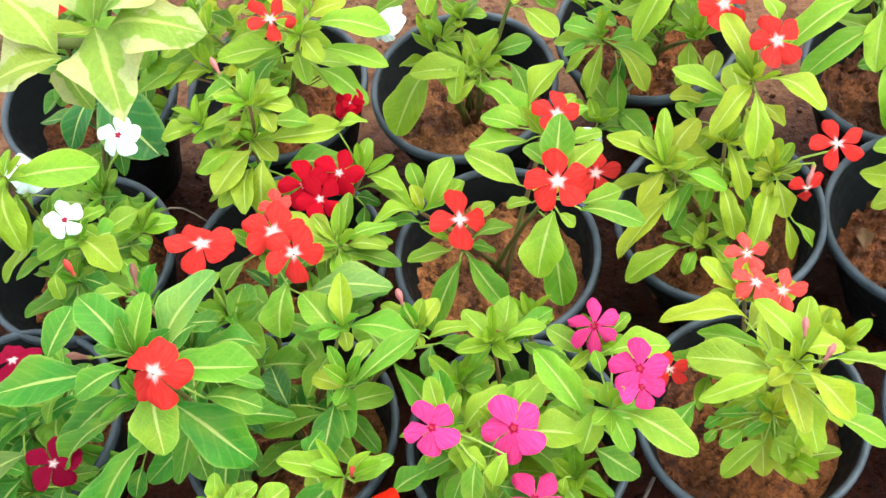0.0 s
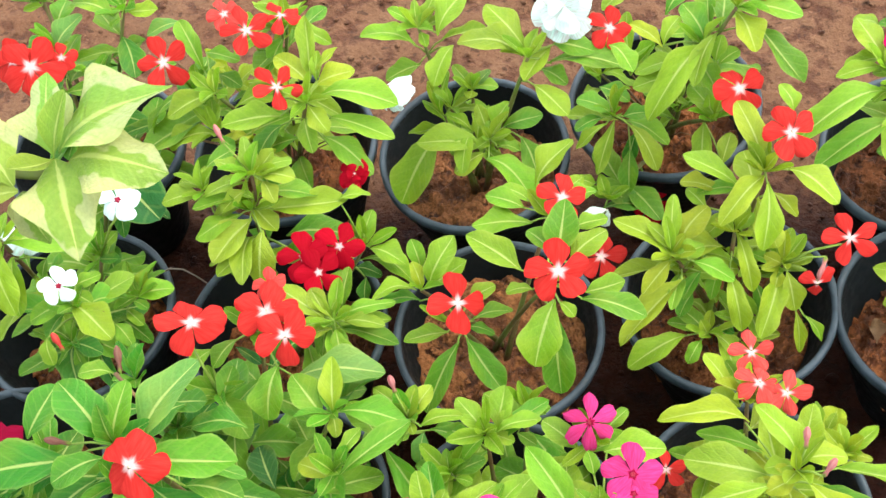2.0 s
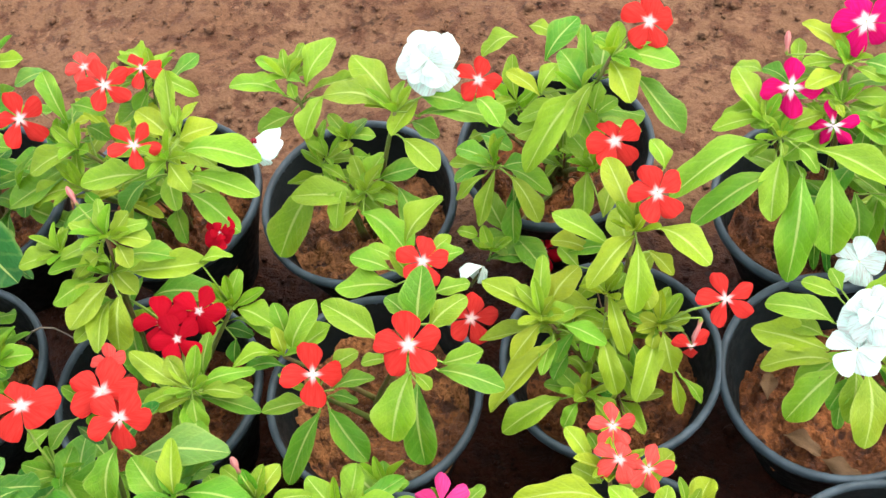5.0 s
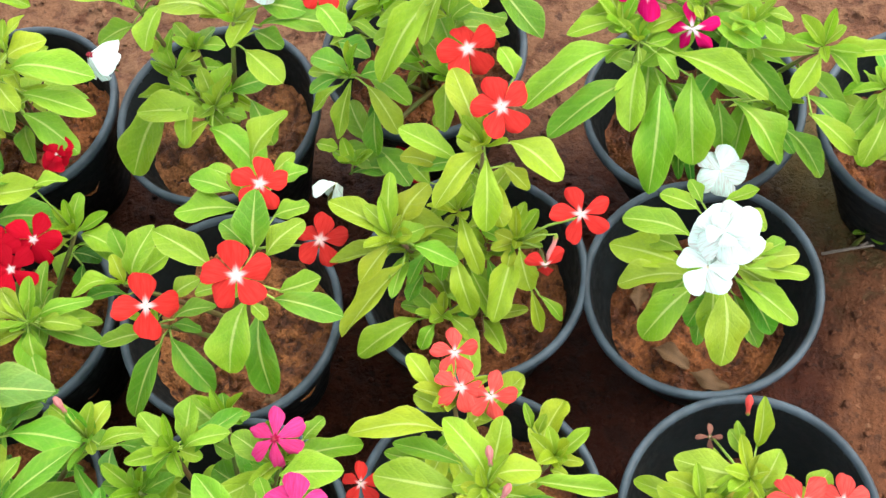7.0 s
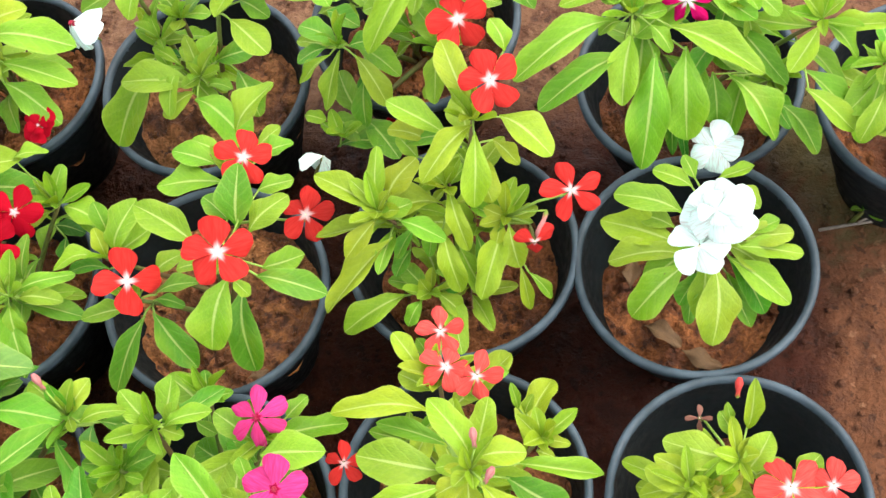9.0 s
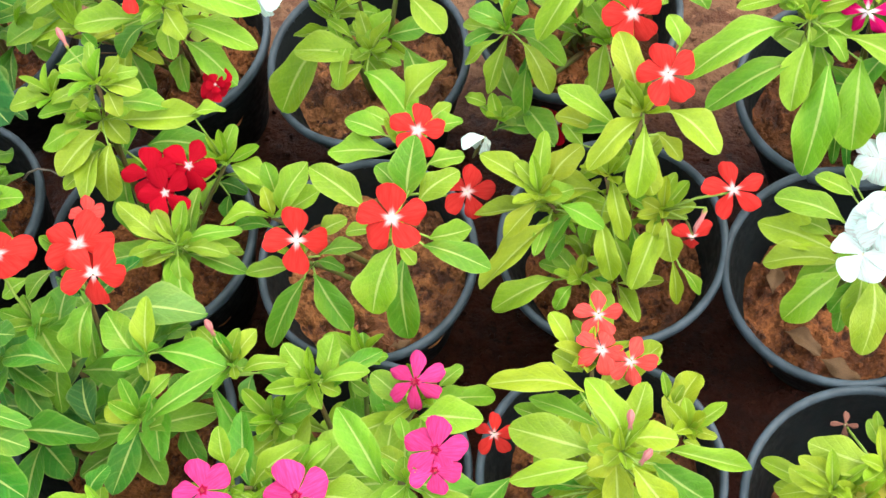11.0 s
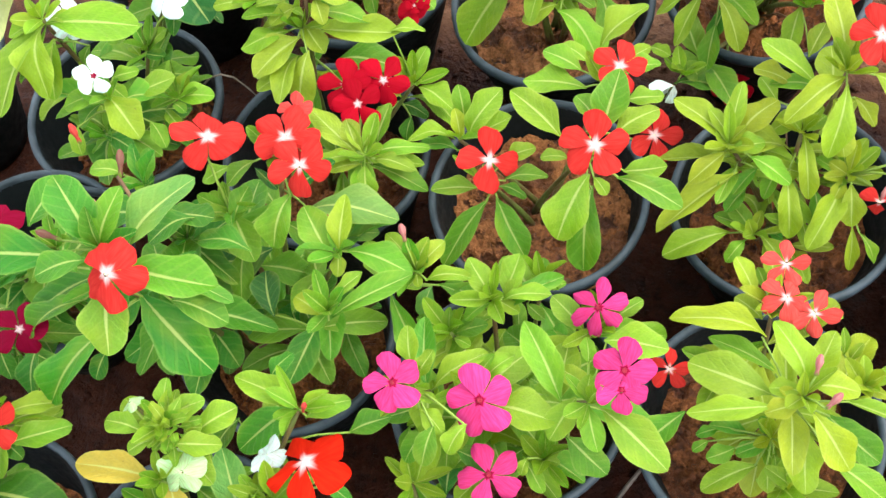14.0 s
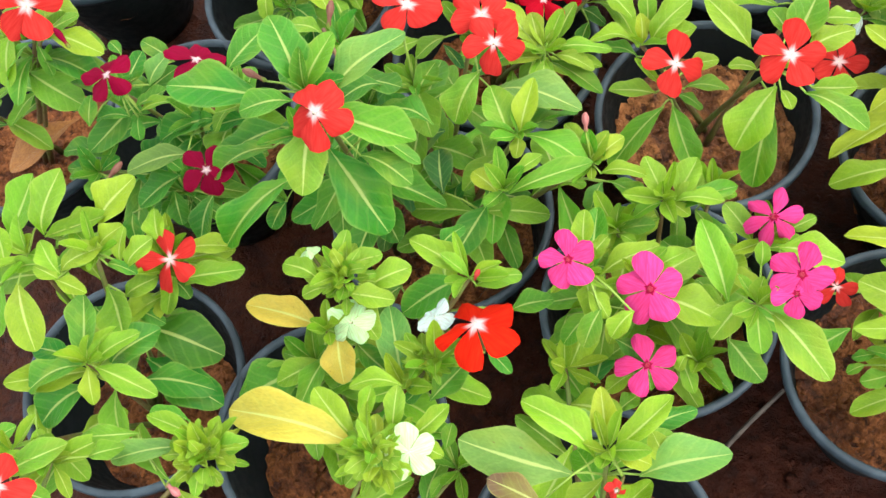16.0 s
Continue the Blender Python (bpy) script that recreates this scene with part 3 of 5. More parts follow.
# ---- the ground ----
RIM_Z = 0.125


def ground():
    n = 260
    s = np.linspace(-1, 1, n)
    w = 0.95 * s + 60 * s ** 9
    cx, cy = 0.0, 0.62
    verts = []
    for yy in w:
        for xx in w:
            p = Vector((xx, yy, 0))
            near = max(0.0, 1 - max(abs(xx), abs(yy)) / 3)
            h = 0.010 * noise.noise(p * 5.5) + 0.006 * noise.noise(p * 17) + 0.0035 * noise.noise(p * 47) + 0.0022 * abs(noise.noise(p * 90))
            verts.append((cx + xx, cy + yy, h * near - 0.004))
    faces = [(j * n + i, j * n + i + 1, (j + 1) * n + i + 1, (j + 1) * n + i) for j in range(n - 1) for i in range(n - 1)]
    me = bpy.data.meshes.new("ground")
    me.from_pydata(verts, [], faces)
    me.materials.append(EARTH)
    me.polygons.foreach_set("use_smooth", [True] * len(faces))
    return tagged(new("ground", me), "bare damp red-brown earth with small clods, shade between pots coloured in", "ground", kind="structure")


ground()


def clods():
    rnd = random.Random(5)
    verts, faces = [], []
    for i in range(6500):
        x, y = rnd.uniform(-0.9, 0.9), rnd.uniform(-0.1, 1.25)
        if x < -0.45 and y < 0.70:
            continue
        s = rnd.uniform(0.0010, 0.0034) * (1 if rnd.random() < 0.93 else 2.2)
        k, squash, turn = len(verts), rnd.uniform(0.45, 0.8), rnd.uniform(0, 6.28)
        z = 0.010 * noise.noise(Vector((x, y - 0.62, 0)) * 5.5) - 0.002
        for ring, (up, wide) in enumerate(((-0.5, 0.75), (0.25, 1.0), (0.8, 0.6))):
            for q in range(6):
                a, r = turn + 1.047 * q + 0.5 * ring, s * wide * rnd.uniform(0.75, 1.2)
                verts.append((x + r * math.cos(a), y + r * math.sin(a), z + s * squash * up * rnd.uniform(0.85, 1.15)))
        verts.append((x, y, z + s * squash))
        for ring in (0, 6):
            faces += [(k + ring + q, k + ring + (q + 1) % 6, k + ring + 6 + (q + 1) % 6, k + ring + 6 + q) for q in range(6)]
        faces += [(k + 12 + q, k + 12 + (q + 1) % 6, k + 18) for q in range(6)]
    me = bpy.data.meshes.new("earth_clods")
    me.from_pydata(verts, [], faces)
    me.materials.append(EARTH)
    me.polygons.foreach_set("use_smooth", [True] * len(faces))
    tagged(new("earth_clods", me), "loose crumbs of red-brown earth", "soil crumbs", kind="stuff")


clods()

# ---- pots ----
def pot_meshes():
    R, H = 0.0808, RIM_Z
    wall = bmesh.new()
    turned(wall, [(0.002, 0.004), (0.040, 0.004), (0.046, 0.0), (0.048, 0.010), (R - 0.0055, H - 0.018), (R - 0.0042, H - 0.004)], 48)
    turned(wall, [(R - 0.0057, H - 0.004), (R - 0.0072, H - 0.018), (0.0465, 0.012), (0.002, 0.008)], 48)
    rim = bmesh.new()
    turned(rim, [(R - 0.0050, H - 0.009), (R - 0.0006, H - 0.0095), (R, H - 0.006), (R, H - 0.002), (R - 0.0010, H), (R - 0.0032, H + 0.0004), (R - 0.0048, H - 0.0006), (R - 0.0056, H - 0.003), (R - 0.0058, H - 0.006)], 56)
    return mesh_of("pot_wall", wall, PLASTIC), mesh_of("pot_rim", rim, RIM)


POT_WALL, POT_RIM = pot_meshes()


def soil_mesh(depth, seed):
    """The lumpy top of the soil in a pot, depth metres under the rim."""
    z0 = RIM_Z - depth
    radius = 0.0465 + (0.0815 - 0.0072 - 0.0465) * (z0 - 0.012) / (RIM_Z - 0.030)
    rnd = random.Random(seed)
    off = Vector((rnd.uniform(0, 50), rnd.uniform(0, 50), 0))
    bm = bmesh.new()
    rings = [[bm.verts.new((0, 0, z0 + 0.004))]]
    for k in range(1, 23):
        r = radius * k / 22
        ring = []
        for i in range(64):
            a = 2 * math.pi * i / 64
            p = Vector((r * math.cos(a), r * math.sin(a), 0))
            h = 0.011 * noise.noise(p * 34 + off) + 0.011 * abs(noise.noise(p * 85 + off)) + 0.007 * noise.noise(p * 200 + off) - 0.004
            ring.append(bm.verts.new((p.x, p.y, z0 + h)))
        rings.append(ring)
    for i in range(64):
        bm.faces.new((rings[0][0], rings[1][i], rings[1][(i + 1) % 64]))
    for lo, hi in zip(rings[1:], rings[2:]):
        for i in range(64):
            bm.faces.new((lo[i], hi[i], hi[(i + 1) % 64], lo[(i + 1) % 64]))
    for k in range(130):
        a, r, s = rnd.uniform(0, 6.28), radius * math.sqrt(rnd.random()) * 0.95, rnd.uniform(0.0012, 0.0042)
        c = Vector((r * math.cos(a), r * math.sin(a), 0))
        c.z = z0 + 0.009 * noise.noise(c * 34 + off) + 0.008 * abs(noise.noise(c * 85 + off))
        v = [bm.verts.new(c + Vector(d) * s * rnd.uniform(0.6, 1.3)) for d in ((1, 0, 0), (0, 1, 0), (-1, 0, 0), (0, -1, 0), (0, 0, 0.8))]
        for q in range(4):
            bm.faces.new((v[q], v[(q + 1) % 4], v[4]))
    return mesh_of("soil", bm, POT_SOIL)


POT_COUNT = [0]


def pot(x, y, depth=0.035, label="round black plastic nursery pot filled with brown soil", tone=(1, 1, 1)):
    POT_COUNT[0] += 1
    root = tagged(new("nursery_pot"), label, "plant pot", "nursery pots")
    root.matrix_basis = pose(x, y, 0.0, 0, 0, 40 * POT_COUNT[0])
    part("pot_wall", POT_WALL, root)
    part("rim", POT_RIM, root, None, "thick dusty grey rolled rim")
    part("soil", soil_mesh(depth, POT_COUNT[0]), root, None, "lumpy brown potting soil").color = (*tone, 1)
    return root


# ---- potted plants, row by row ----
pot(-0.082, 0.636, 0.046, tone=(1.0, 1.15, 1.3))
p = Plant(-0.082, 0.636, 0.079, "z", "pale lime-green periwinkle with a full white flower in a black pot", 1)
p.shoot(-0.112, 0.660, 0.250, fill=0, young=6)
p.blades((-115, 652, 240, 165, 2, 46, 20, "l"), (-116, 664, 250, 152, 18, 24, 12, "l"), (-113, 665, 250, 98, 45, 18, 8, "l"), (-109, 663, 250, 60, 35, 25, 14, "l"), (-97, 651, 250, 47, 32, 41, 23, "z"), (-107, 661, 250, 22, 12, 16, 15, "l"), (-110, 656, 250, -69, -20, 13, 11, "l"), (-95, 657, 240, 12, 5, 35, 13, "l"))
p.blades((-114, 650, 220, -160, -10, 30, 21, "m"), (-86, 650, 240, -120, -25, 35, 18, "z"))
p.shoot(-0.027, 0.614, 0.262, fill=0, young=6)
p.blades((-31, 615, 262, 162, 2, 51, 25, "z"), (-29, 621, 262, 130, 18, 47, 23, "y"), (-10, 625, 262, -129, -15, 34, 21, "z"), (-24, 605, 242, -41, -18, 34, 27, "y"), (-14, 616, 252, -3, -6, 64, 21, "m"), (-9, 626, 262, -13, -4, 31, 21, "m"), (31, 613, 272, -50, -15, 27, 19, "l"), (-19, 620, 242, -29, -15, 23, 16, "m"))
p.shoot(-0.076, 0.643, 0.195, fill=0, young=6)
p.blades((-76, 643, 195, 133, 30, 25, 11, "m"), (-73, 645, 195, 39, 30, 18, 14, "g"), (-75, 643, 195, 5, 0, 20, 13, "l"))
p.shoot(-0.093, 0.630, 0.190, fill=0, young=6)
p.blades((-91, 627, 190, 7, 0, 19, 16, "l"), (-94, 633, 190, 146, 20, 14, 10, "l"), (-97, 623, 190, -52, -25, 20, 9, "l"))
p.shoot(-0.062, 0.600, 0.185, fill=0, young=6)
p.blades((-64, 608, 185, 113, 38, 23, 12, "l"), (-59, 608, 185, 54, 35, 26, 16, "l"), (-52, 612, 185, 9, 12, 33, 19, "m"), (-63, 607, 185, 137, 30, 20, 11, "l"), (-105, 623, 165, -126, -28, 64, 34, "l"), (-66, 594, 185, 175, 2, 53, 25, "z"), (-65, 588, 185, -154, -18, 29, 21, "l"), (-64, 582, 185, -38, -24, 50, 28, "l"))
p.blades((-56, 592, 185, -6, -8, 18, 18, "l"), (-39, 610, 175, -64, -30, 36, 20, "m"), (-25, 539, 205, 43, 28, 44, 20, "l"), (-89, 637, 155, 155, 5, 13, 19, "d"))
p.sprigs(3, 0.030, 0.060, 0.105, "l")
p.double(-0.001, 0.637, 0.285, 49, 0.15, -0.59, "pure")

pot(0.078, 0.681, 0.048)
p = Plant(0.078, 0.681, 0.077, "l", "bushy lime-green periwinkle with scarlet flowers in a black pot", 2)
p.shoot(0.124, 0.652, 0.262, fill=2, young=6)
p.blades((123, 648, 262, -66, -20, 34, 22, "y"), (141, 651, 242, -50, -24, 54, 23, "m"), (131, 654, 262, -13, -6, 41, 21, "l"), (126, 660, 262, 143, 15, 16, 16, "l"), (126, 658, 262, 74, 32, 20, 12, "l"), (134, 657, 262, 28, 10, 24, 15, "m"))
p.shoot(0.101, 0.652, 0.225, fill=2, young=6)
p.blades((104, 653, 225, 120, 24, 35, 21, "m"), (73, 652, 225, 55, 30, 25, 15, "y"), (72, 650, 225, 140, 12, 32, 13, "y"), (105, 653, 225, -132, -22, 74, 24, "l"), (109, 633, 225, 180, 0, 17, 12, "y"), (112, 630, 225, 31, 18, 19, 13, "l"), (110, 633, 225, 72, 32, 21, 14, "l"), (76, 683, 225, 47, 22, 41, 20, "m"))
p.blades((108, 664, 225, 92, 32, 40, 12, "m"), (64, 719, 225, -21, -5, 20, 16, "y"), (56, 708, 225, -158, -10, 31, 22, "l"))
p.shoot(0.108, 0.606, 0.190, fill=1, young=6)
p.blades((111, 605, 190, 124, 20, 36, 19, "l"), (107, 602, 160, -146, -20, 20, 17, "l"), (114, 578, 170, 70, 28, 26, 14, "l"))
p.shoot(0.035, 0.622, 0.180, fill=1, young=6)
p.blades((33, 623, 180, 151, 8, 31, 20, "m"), (41, 621, 180, 7, 4, 22, 18, "m"), (26, 621, 180, -161, -12, 24, 21, "m"), (29, 615, 180, -151, -25, 31, 11, "l", 0.11), (35, 618, 180, -116, -42, 45, 13, "z"), (46, 613, 180, -54, -32, 42, 17, "z"), (47, 612, 150, -94, -40, 35, 16, "m"), (24, 652, 180, -28, -8, 27, 22, "m"))
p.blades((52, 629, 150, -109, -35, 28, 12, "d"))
p.shoot(0.028, 0.578, 0.130, fill=1, young=6)
p.blades((18, 595, 130, -31, -14, 31, 29, "m"), (23, 575, 120, 4, -6, 41, 19, "n"), (2, 591, 140, -16, 0, 17, 18, "l"))
p.sprigs(5, 0.055, 0.05, 0.11)
p.dry(9, 0.06, 0.08)
p.flower("red", 0.124, 0.600, 0.233, 46, 0.11, -0.30, 32)
p.flower("red", 0.151, 0.670, 0.275, 43, 0.07, -0.57, 78)
p.flower("red", 0.032, 0.631, 0.270, 36, 0.15, -0.41, 69)
p.flower("crimson", 0.066, 0.604, 0.085, 36, 0.09, -0.42, 58)

pot(0.115, 0.488, 0.053, tone=(0.8, 0.8, 0.85))
p = Plant(0.115, 0.488, 0.072, "y", "leggy yellow-green periwinkle with scarlet flowers in a black pot", 3)
p.shoot(0.134, 0.524, 0.235, fill=1, young=6)
p.blades((134, 521, 235, -134, -12, 48, 17, "y"), (135, 516, 235, -95, -40, 48, 18, "y"), (150, 526, 235, -38, -12, 41, 24, "y"), (134, 526, 235, 112, 30, 28, 15, "l"), (117, 520, 225, 151, 15, 44, 20, "y", 0.07), (105, 521, 215, 160, 5, 29, 14, "y"), (121, 522, 215, 180, 0, 32, 14, "l"), (96, 516, 205, 133, 15, 20, 12, "l"))
p.blades((122, 523, 195, -145, -15, 36, 14, "l"), (143, 527, 205, -40, -25, 24, 11, "y"))
p.shoot(0.070, 0.482, 0.200, fill=1, young=6)
p.blades((69, 482, 200, 150, 14, 46, 18, "y"), (70, 483, 200, 135, 30, 26, 11, "y"), (71, 485, 200, 87, 38, 39, 13, "y"), (76, 488, 200, 49, 25, 34, 21, "y"), (72, 478, 200, 20, 8, 22, 14, "l"), (69, 476, 200, -133, -18, 31, 14, "y"), (79, 468, 190, -139, -22, 66, 19, "y"), (84, 475, 200, -20, -18, 32, 14, "l"))
p.blades((90, 487, 190, -6, -12, 24, 11, "l"), (91, 479, 180, -126, -22, 24, 11, "m"), (93, 503, 170, -41, -25, 21, 11, "l"))
p.shoot(0.096, 0.449, 0.142, fill=1, young=6)
p.blades((80, 448, 142, -152, -8, 48, 19, "l"), (96, 449, 142, 160, 0, 30, 13, "m"), (94, 451, 142, 134, 12, 23, 14, "m"), (86, 472, 162, -122, -15, 21, 13, "m"), (99, 450, 142, -35, -30, 27, 12, "l"), (91, 444, 142, -123, -20, 20, 11, "l"), (103, 454, 142, -18, -10, 13, 14, "n"))
p.shoot(0.114, 0.495, 0.205, fill=1, young=6)
p.blades((115, 495, 205, -72, -38, 44, 13, "y"), (109, 476, 185, -74, -40, 45, 16, "y"), (118, 471, 165, -59, -38, 40, 16, "l"), (129, 480, 165, -73, -38, 40, 14, "m"), (110, 496, 205, 140, 20, 13, 10, "y"), (105, 485, 175, -110, -30, 24, 11, "l"), (117, 496, 205, 48, 15, 16, 10, "l"), (101, 493, 175, -120, -25, 20, 10, "l"))
p.shoot(0.149, 0.486, 0.175, fill=1, young=6)
p.blades((149, 489, 175, 69, 32, 24, 11, "y"), (147, 489, 175, 114, 30, 17, 9, "l"), (154, 486, 175, 17, 7, 17, 10, "y"), (146, 483, 175, -106, -25, 16, 10, "y"), (151, 480, 175, -76, -38, 29, 16, "y"), (157, 460, 155, -77, -55, 35, 9, "y"), (161, 456, 155, -37, -45, 27, 8, "l"), (143, 485, 175, 151, 10, 19, 10, "l"))
p.blades((132, 527, 240, 111, 26, 47, 19, "y"), (155, 562, 250, 115, 30, 22, 15, "l"))
p.sprigs(5, 0.040, 0.060, 0.125, "z")
p.dry(8, 0.05, 0.10)
p.flower("red", 0.148, 0.529, 0.271, 41, 0.10, -0.51, 98)
p.flower("red", 0.192, 0.491, 0.199, 40, -0.01, -0.38, 98, slim=0.82)
p.flower("red", 0.168, 0.462, 0.188, 30, 0.15, -0.80, -90, petals=3, curl=20)
p.bud("blush", 0.176, 0.482, 0.190, -110, -15, 20)

pot(-0.058, 0.465, 0.038, tone=(1.15, 1.3, 1.35))
p = Plant(-0.058, 0.465, 0.087, "l", "scarlet-flowered periwinkle with broad green leaves in a black pot", 4)
p.shoot(-0.014, 0.436, 0.240, fill=0, young=3)
p.blades((-32, 447, 240, 150, 17, 44, 21, "l"), (10, 429, 240, 14, 6, 27, 16, "l"), (7, 424, 240, -15, -6, 44, 17, "m"), (-10, 424, 240, -111, -32, 46, 27, "l"), (-10, 432, 210, -88, -38, 57, 24, "m"), (-7, 422, 240, -42, -15, 14, 13, "l"), (-24, 432, 240, -174, 3, 18, 11, "l"), (-7, 456, 240, 79, 42, 40, 23, "m"))
p.blades((0, 452, 240, 38, 15, 33, 18, "l"), (3, 480, 240, 13, 5, 24, 18, "l"), (-13, 461, 240, 139, 20, 21, 16, "m"))
p.shoot(-0.014, 0.502, 0.220, fill=0, young=3)
p.blades((-26, 498, 220, -179, 0, 43, 23, "l"), (-32, 511, 220, 164, 12, 29, 17, "l"), (-29, 518, 220, 156, 15, 21, 13, "l"), (-2, 513, 220, 22, 9, 23, 18, "l"), (-5, 521, 220, 38, 15, 20, 15, "l"))
p.shoot(-0.106, 0.458, 0.198, fill=0, young=3)
p.blades((-107, 476, 198, 112, 45, 23, 13, "l"), (-106, 459, 198, 111, 40, 21, 10, "y"), (-100, 462, 198, 55, 35, 40, 20, "l"), (-100, 461, 198, 32, 13, 32, 18, "l"), (-109, 458, 198, -168, 0, 33, 13, "l", -0.14), (-107, 455, 188, 179, -5, 30, 13, "m"))
p.shoot(-0.080, 0.427, 0.202, fill=0, young=3)
p.blades((-84, 422, 202, -168, 0, 32, 14, "l"), (-71, 445, 202, 30, 12, 22, 19, "l"), (-69, 430, 202, 13, 5, 30, 12, "m"), (-78, 420, 192, -122, -32, 56, 18, "m", -0.04), (-73, 422, 192, -50, -32, 45, 20, "m", 0.05), (-73, 431, 192, -11, -10, 20, 9, "m"))
p.flower("red", -0.006, 0.425, 0.274, 45, 0.24, -0.41, 87)
p.flower("red", -0.004, 0.498, 0.250, 37, 0.28, -0.35, 82)
p.flower("red", -0.074, 0.426, 0.235, 44, 0.35, -0.30, 95, petals=4)
p.flower("red", 0.021, 0.487, 0.190, 39, 0.22, -0.24, 74)
p.flower("pure", 0.026, 0.537, 0.175, 33, 0.45, 0.20, 50, curl=60)

pot(0.278, 0.617, 0.053, tone=(0.6, 0.6, 0.65))
p = Plant(0.278, 0.617, 0.072, "l", "tall long-leaved periwinkle with magenta flowers in a black pot", 5)
p.shoot(0.348, 0.581, 0.235, (-3, 0, 42, 15), (-45, -19, 31, 12), (-127, -17, 35, 15, "y"), (-43, -22, 53, 17, "", -15, -20, -20), (163, -8, 43, 16), (61, 27, 22, 8), fill=3)
p.shoot(0.323, 0.570, 0.185, (-44, -33, 48, 15, "m", 6, 1, -24), (-62, -34, 46, 17, "m", -14, 21, -24), fill=2)
p.shoot(0.234, 0.591, 0.240, fill=2, young=6)
p.blades((224, 587, 240, -154, -10, 74, 25, "l"), (229, 569, 230, -155, -18, 65, 23, "m"), (228, 585, 240, -156, -9, 17, 11, "l"), (233, 577, 240, -102, -40, 46, 21, "z"), (247, 568, 230, -101, -46, 77, 26, "l"), (234, 587, 240, -81, -20, 10, 9, "z"), (238, 587, 240, 10, 10, 18, 11, "l"), (244, 582, 240, -52, -20, 22, 11, "l"))
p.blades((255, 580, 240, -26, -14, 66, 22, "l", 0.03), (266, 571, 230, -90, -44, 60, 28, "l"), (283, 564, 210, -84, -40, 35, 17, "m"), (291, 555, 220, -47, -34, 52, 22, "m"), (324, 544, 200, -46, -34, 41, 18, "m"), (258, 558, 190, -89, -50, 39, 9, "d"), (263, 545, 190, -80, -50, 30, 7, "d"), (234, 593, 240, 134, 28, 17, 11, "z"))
p.blades((236, 595, 240, 15, 18, 29, 14, "l"), (226, 617, 240, -166, 0, 30, 14, "y"), (232, 602, 240, -177, 5, 17, 18, "z"), (240, 599, 240, 64, 32, 16, 12, "l"))
p.shoot(0.304, 0.598, 0.240, fill=2, young=6)
p.blades((283, 605, 240, -25, -10, 29, 18, "y"), (295, 609, 220, -109, -30, 16, 12, "m"), (306, 599, 220, -78, -35, 19, 13, "z"), (311, 599, 240, -43, -18, 19, 15, "l"), (336, 542, 220, -34, -28, 41, 17, "l"), (382, 537, 220, -121, -35, 33, 15, "l"))
p.shoot(0.276, 0.613, 0.245, fill=2, young=6)
p.blades((280, 605, 245, -39, -10, 38, 20, "l"), (285, 617, 245, -3, 2, 22, 19, "l"), (283, 619, 235, -18, -4, 36, 15, "z"), (272, 627, 245, -171, 8, 22, 15, "l"), (248, 636, 255, 80, 20, 23, 10, "z"), (271, 598, 255, 129, 30, 11, 11, "z"), (273, 593, 255, 123, 40, 10, 9, "y"), (311, 618, 235, 14, 4, 18, 14, "z"))
p.blades((304, 621, 225, -40, -14, 33, 16, "l"), (295, 603, 215, -78, -25, 15, 15, "m"), (317, 609, 235, -16, -10, 17, 20, "z"), (261, 605, 235, -173, -6, 26, 10, "l"), (253, 614, 245, -51, -8, 17, 16, "l"), (245, 636, 225, 10, -2, 24, 17, "m"))
p.shoot(0.225, 0.602, 0.245, fill=0, young=6)
p.blades((224, 607, 245, 113, 12, 41, 18, "z"), (221, 604, 245, -167, 0, 33, 13, "l"), (232, 659, 225, 167, 12, 21, 18, "z"), (248, 648, 225, 141, 10, 22, 17, "m"))
p.shoot(0.280, 0.633, 0.262, fill=1, young=6)
p.blades((276, 640, 262, 134, 16, 34, 17, "y"), (274, 635, 262, -170, 8, 25, 17, "l"), (275, 623, 262, -151, 14, 31, 15, "y"), (291, 634, 262, -23, -6, 28, 20, "m"), (282, 639, 262, 99, 30, 21, 9, "l"), (285, 629, 262, -33, -4, 22, 13, "l"), (276, 656, 252, 119, 20, 19, 11, "m"))
p.flower("magenta", 0.291, 0.648, 0.285, 46, -0.06, -0.57, 98)
p.flower("magenta", 0.241, 0.614, 0.264, 43, -0.22, -0.40, 77, petals=4, slim=0.95)
p.flower("magenta", 0.267, 0.590, 0.251, 38, -0.05, -0.55, 88, curl=16, slim=0.62)
p.bud("blush", 0.239, 0.633, 0.275, 84, 50, 16)

pot(0.271, 0.471, 0.058)
p = Plant(0.273, 0.471, 0.067, "z", "compact lime-green periwinkle with full white flowers in black pot", 6)
p.shoot(0.281, 0.463, 0.190, fill=0, young=3)
p.blades((261, 475, 190, 159, 0, 46, 20, "z"), (255, 471, 180, 153, 0, 24, 14, "z"), (257, 460, 180, 157, -4, 52, 24, "y"), (261, 452, 180, 178, -10, 49, 18, "z"), (267, 494, 190, 155, 8, 27, 14, "l"), (269, 499, 190, 117, 25, 17, 10, "l"), (283, 499, 190, 13, 12, 23, 10, "l"), (292, 493, 190, -43, -12, 21, 14, "l"))
p.blades((298, 461, 190, 20, 8, 20, 14, "z"), (294, 457, 190, 6, -2, 31, 17, "z"), (290, 452, 190, -5, -10, 41, 15, "l"), (260, 443, 190, -144, -30, 49, 23, "l"), (276, 440, 190, -93, -38, 51, 26, "z"), (286, 449, 180, -35, -20, 47, 18, "l"), (286, 456, 170, -53, -32, 46, 17, "m"), (272, 448, 180, -100, -38, 38, 18, "l"))
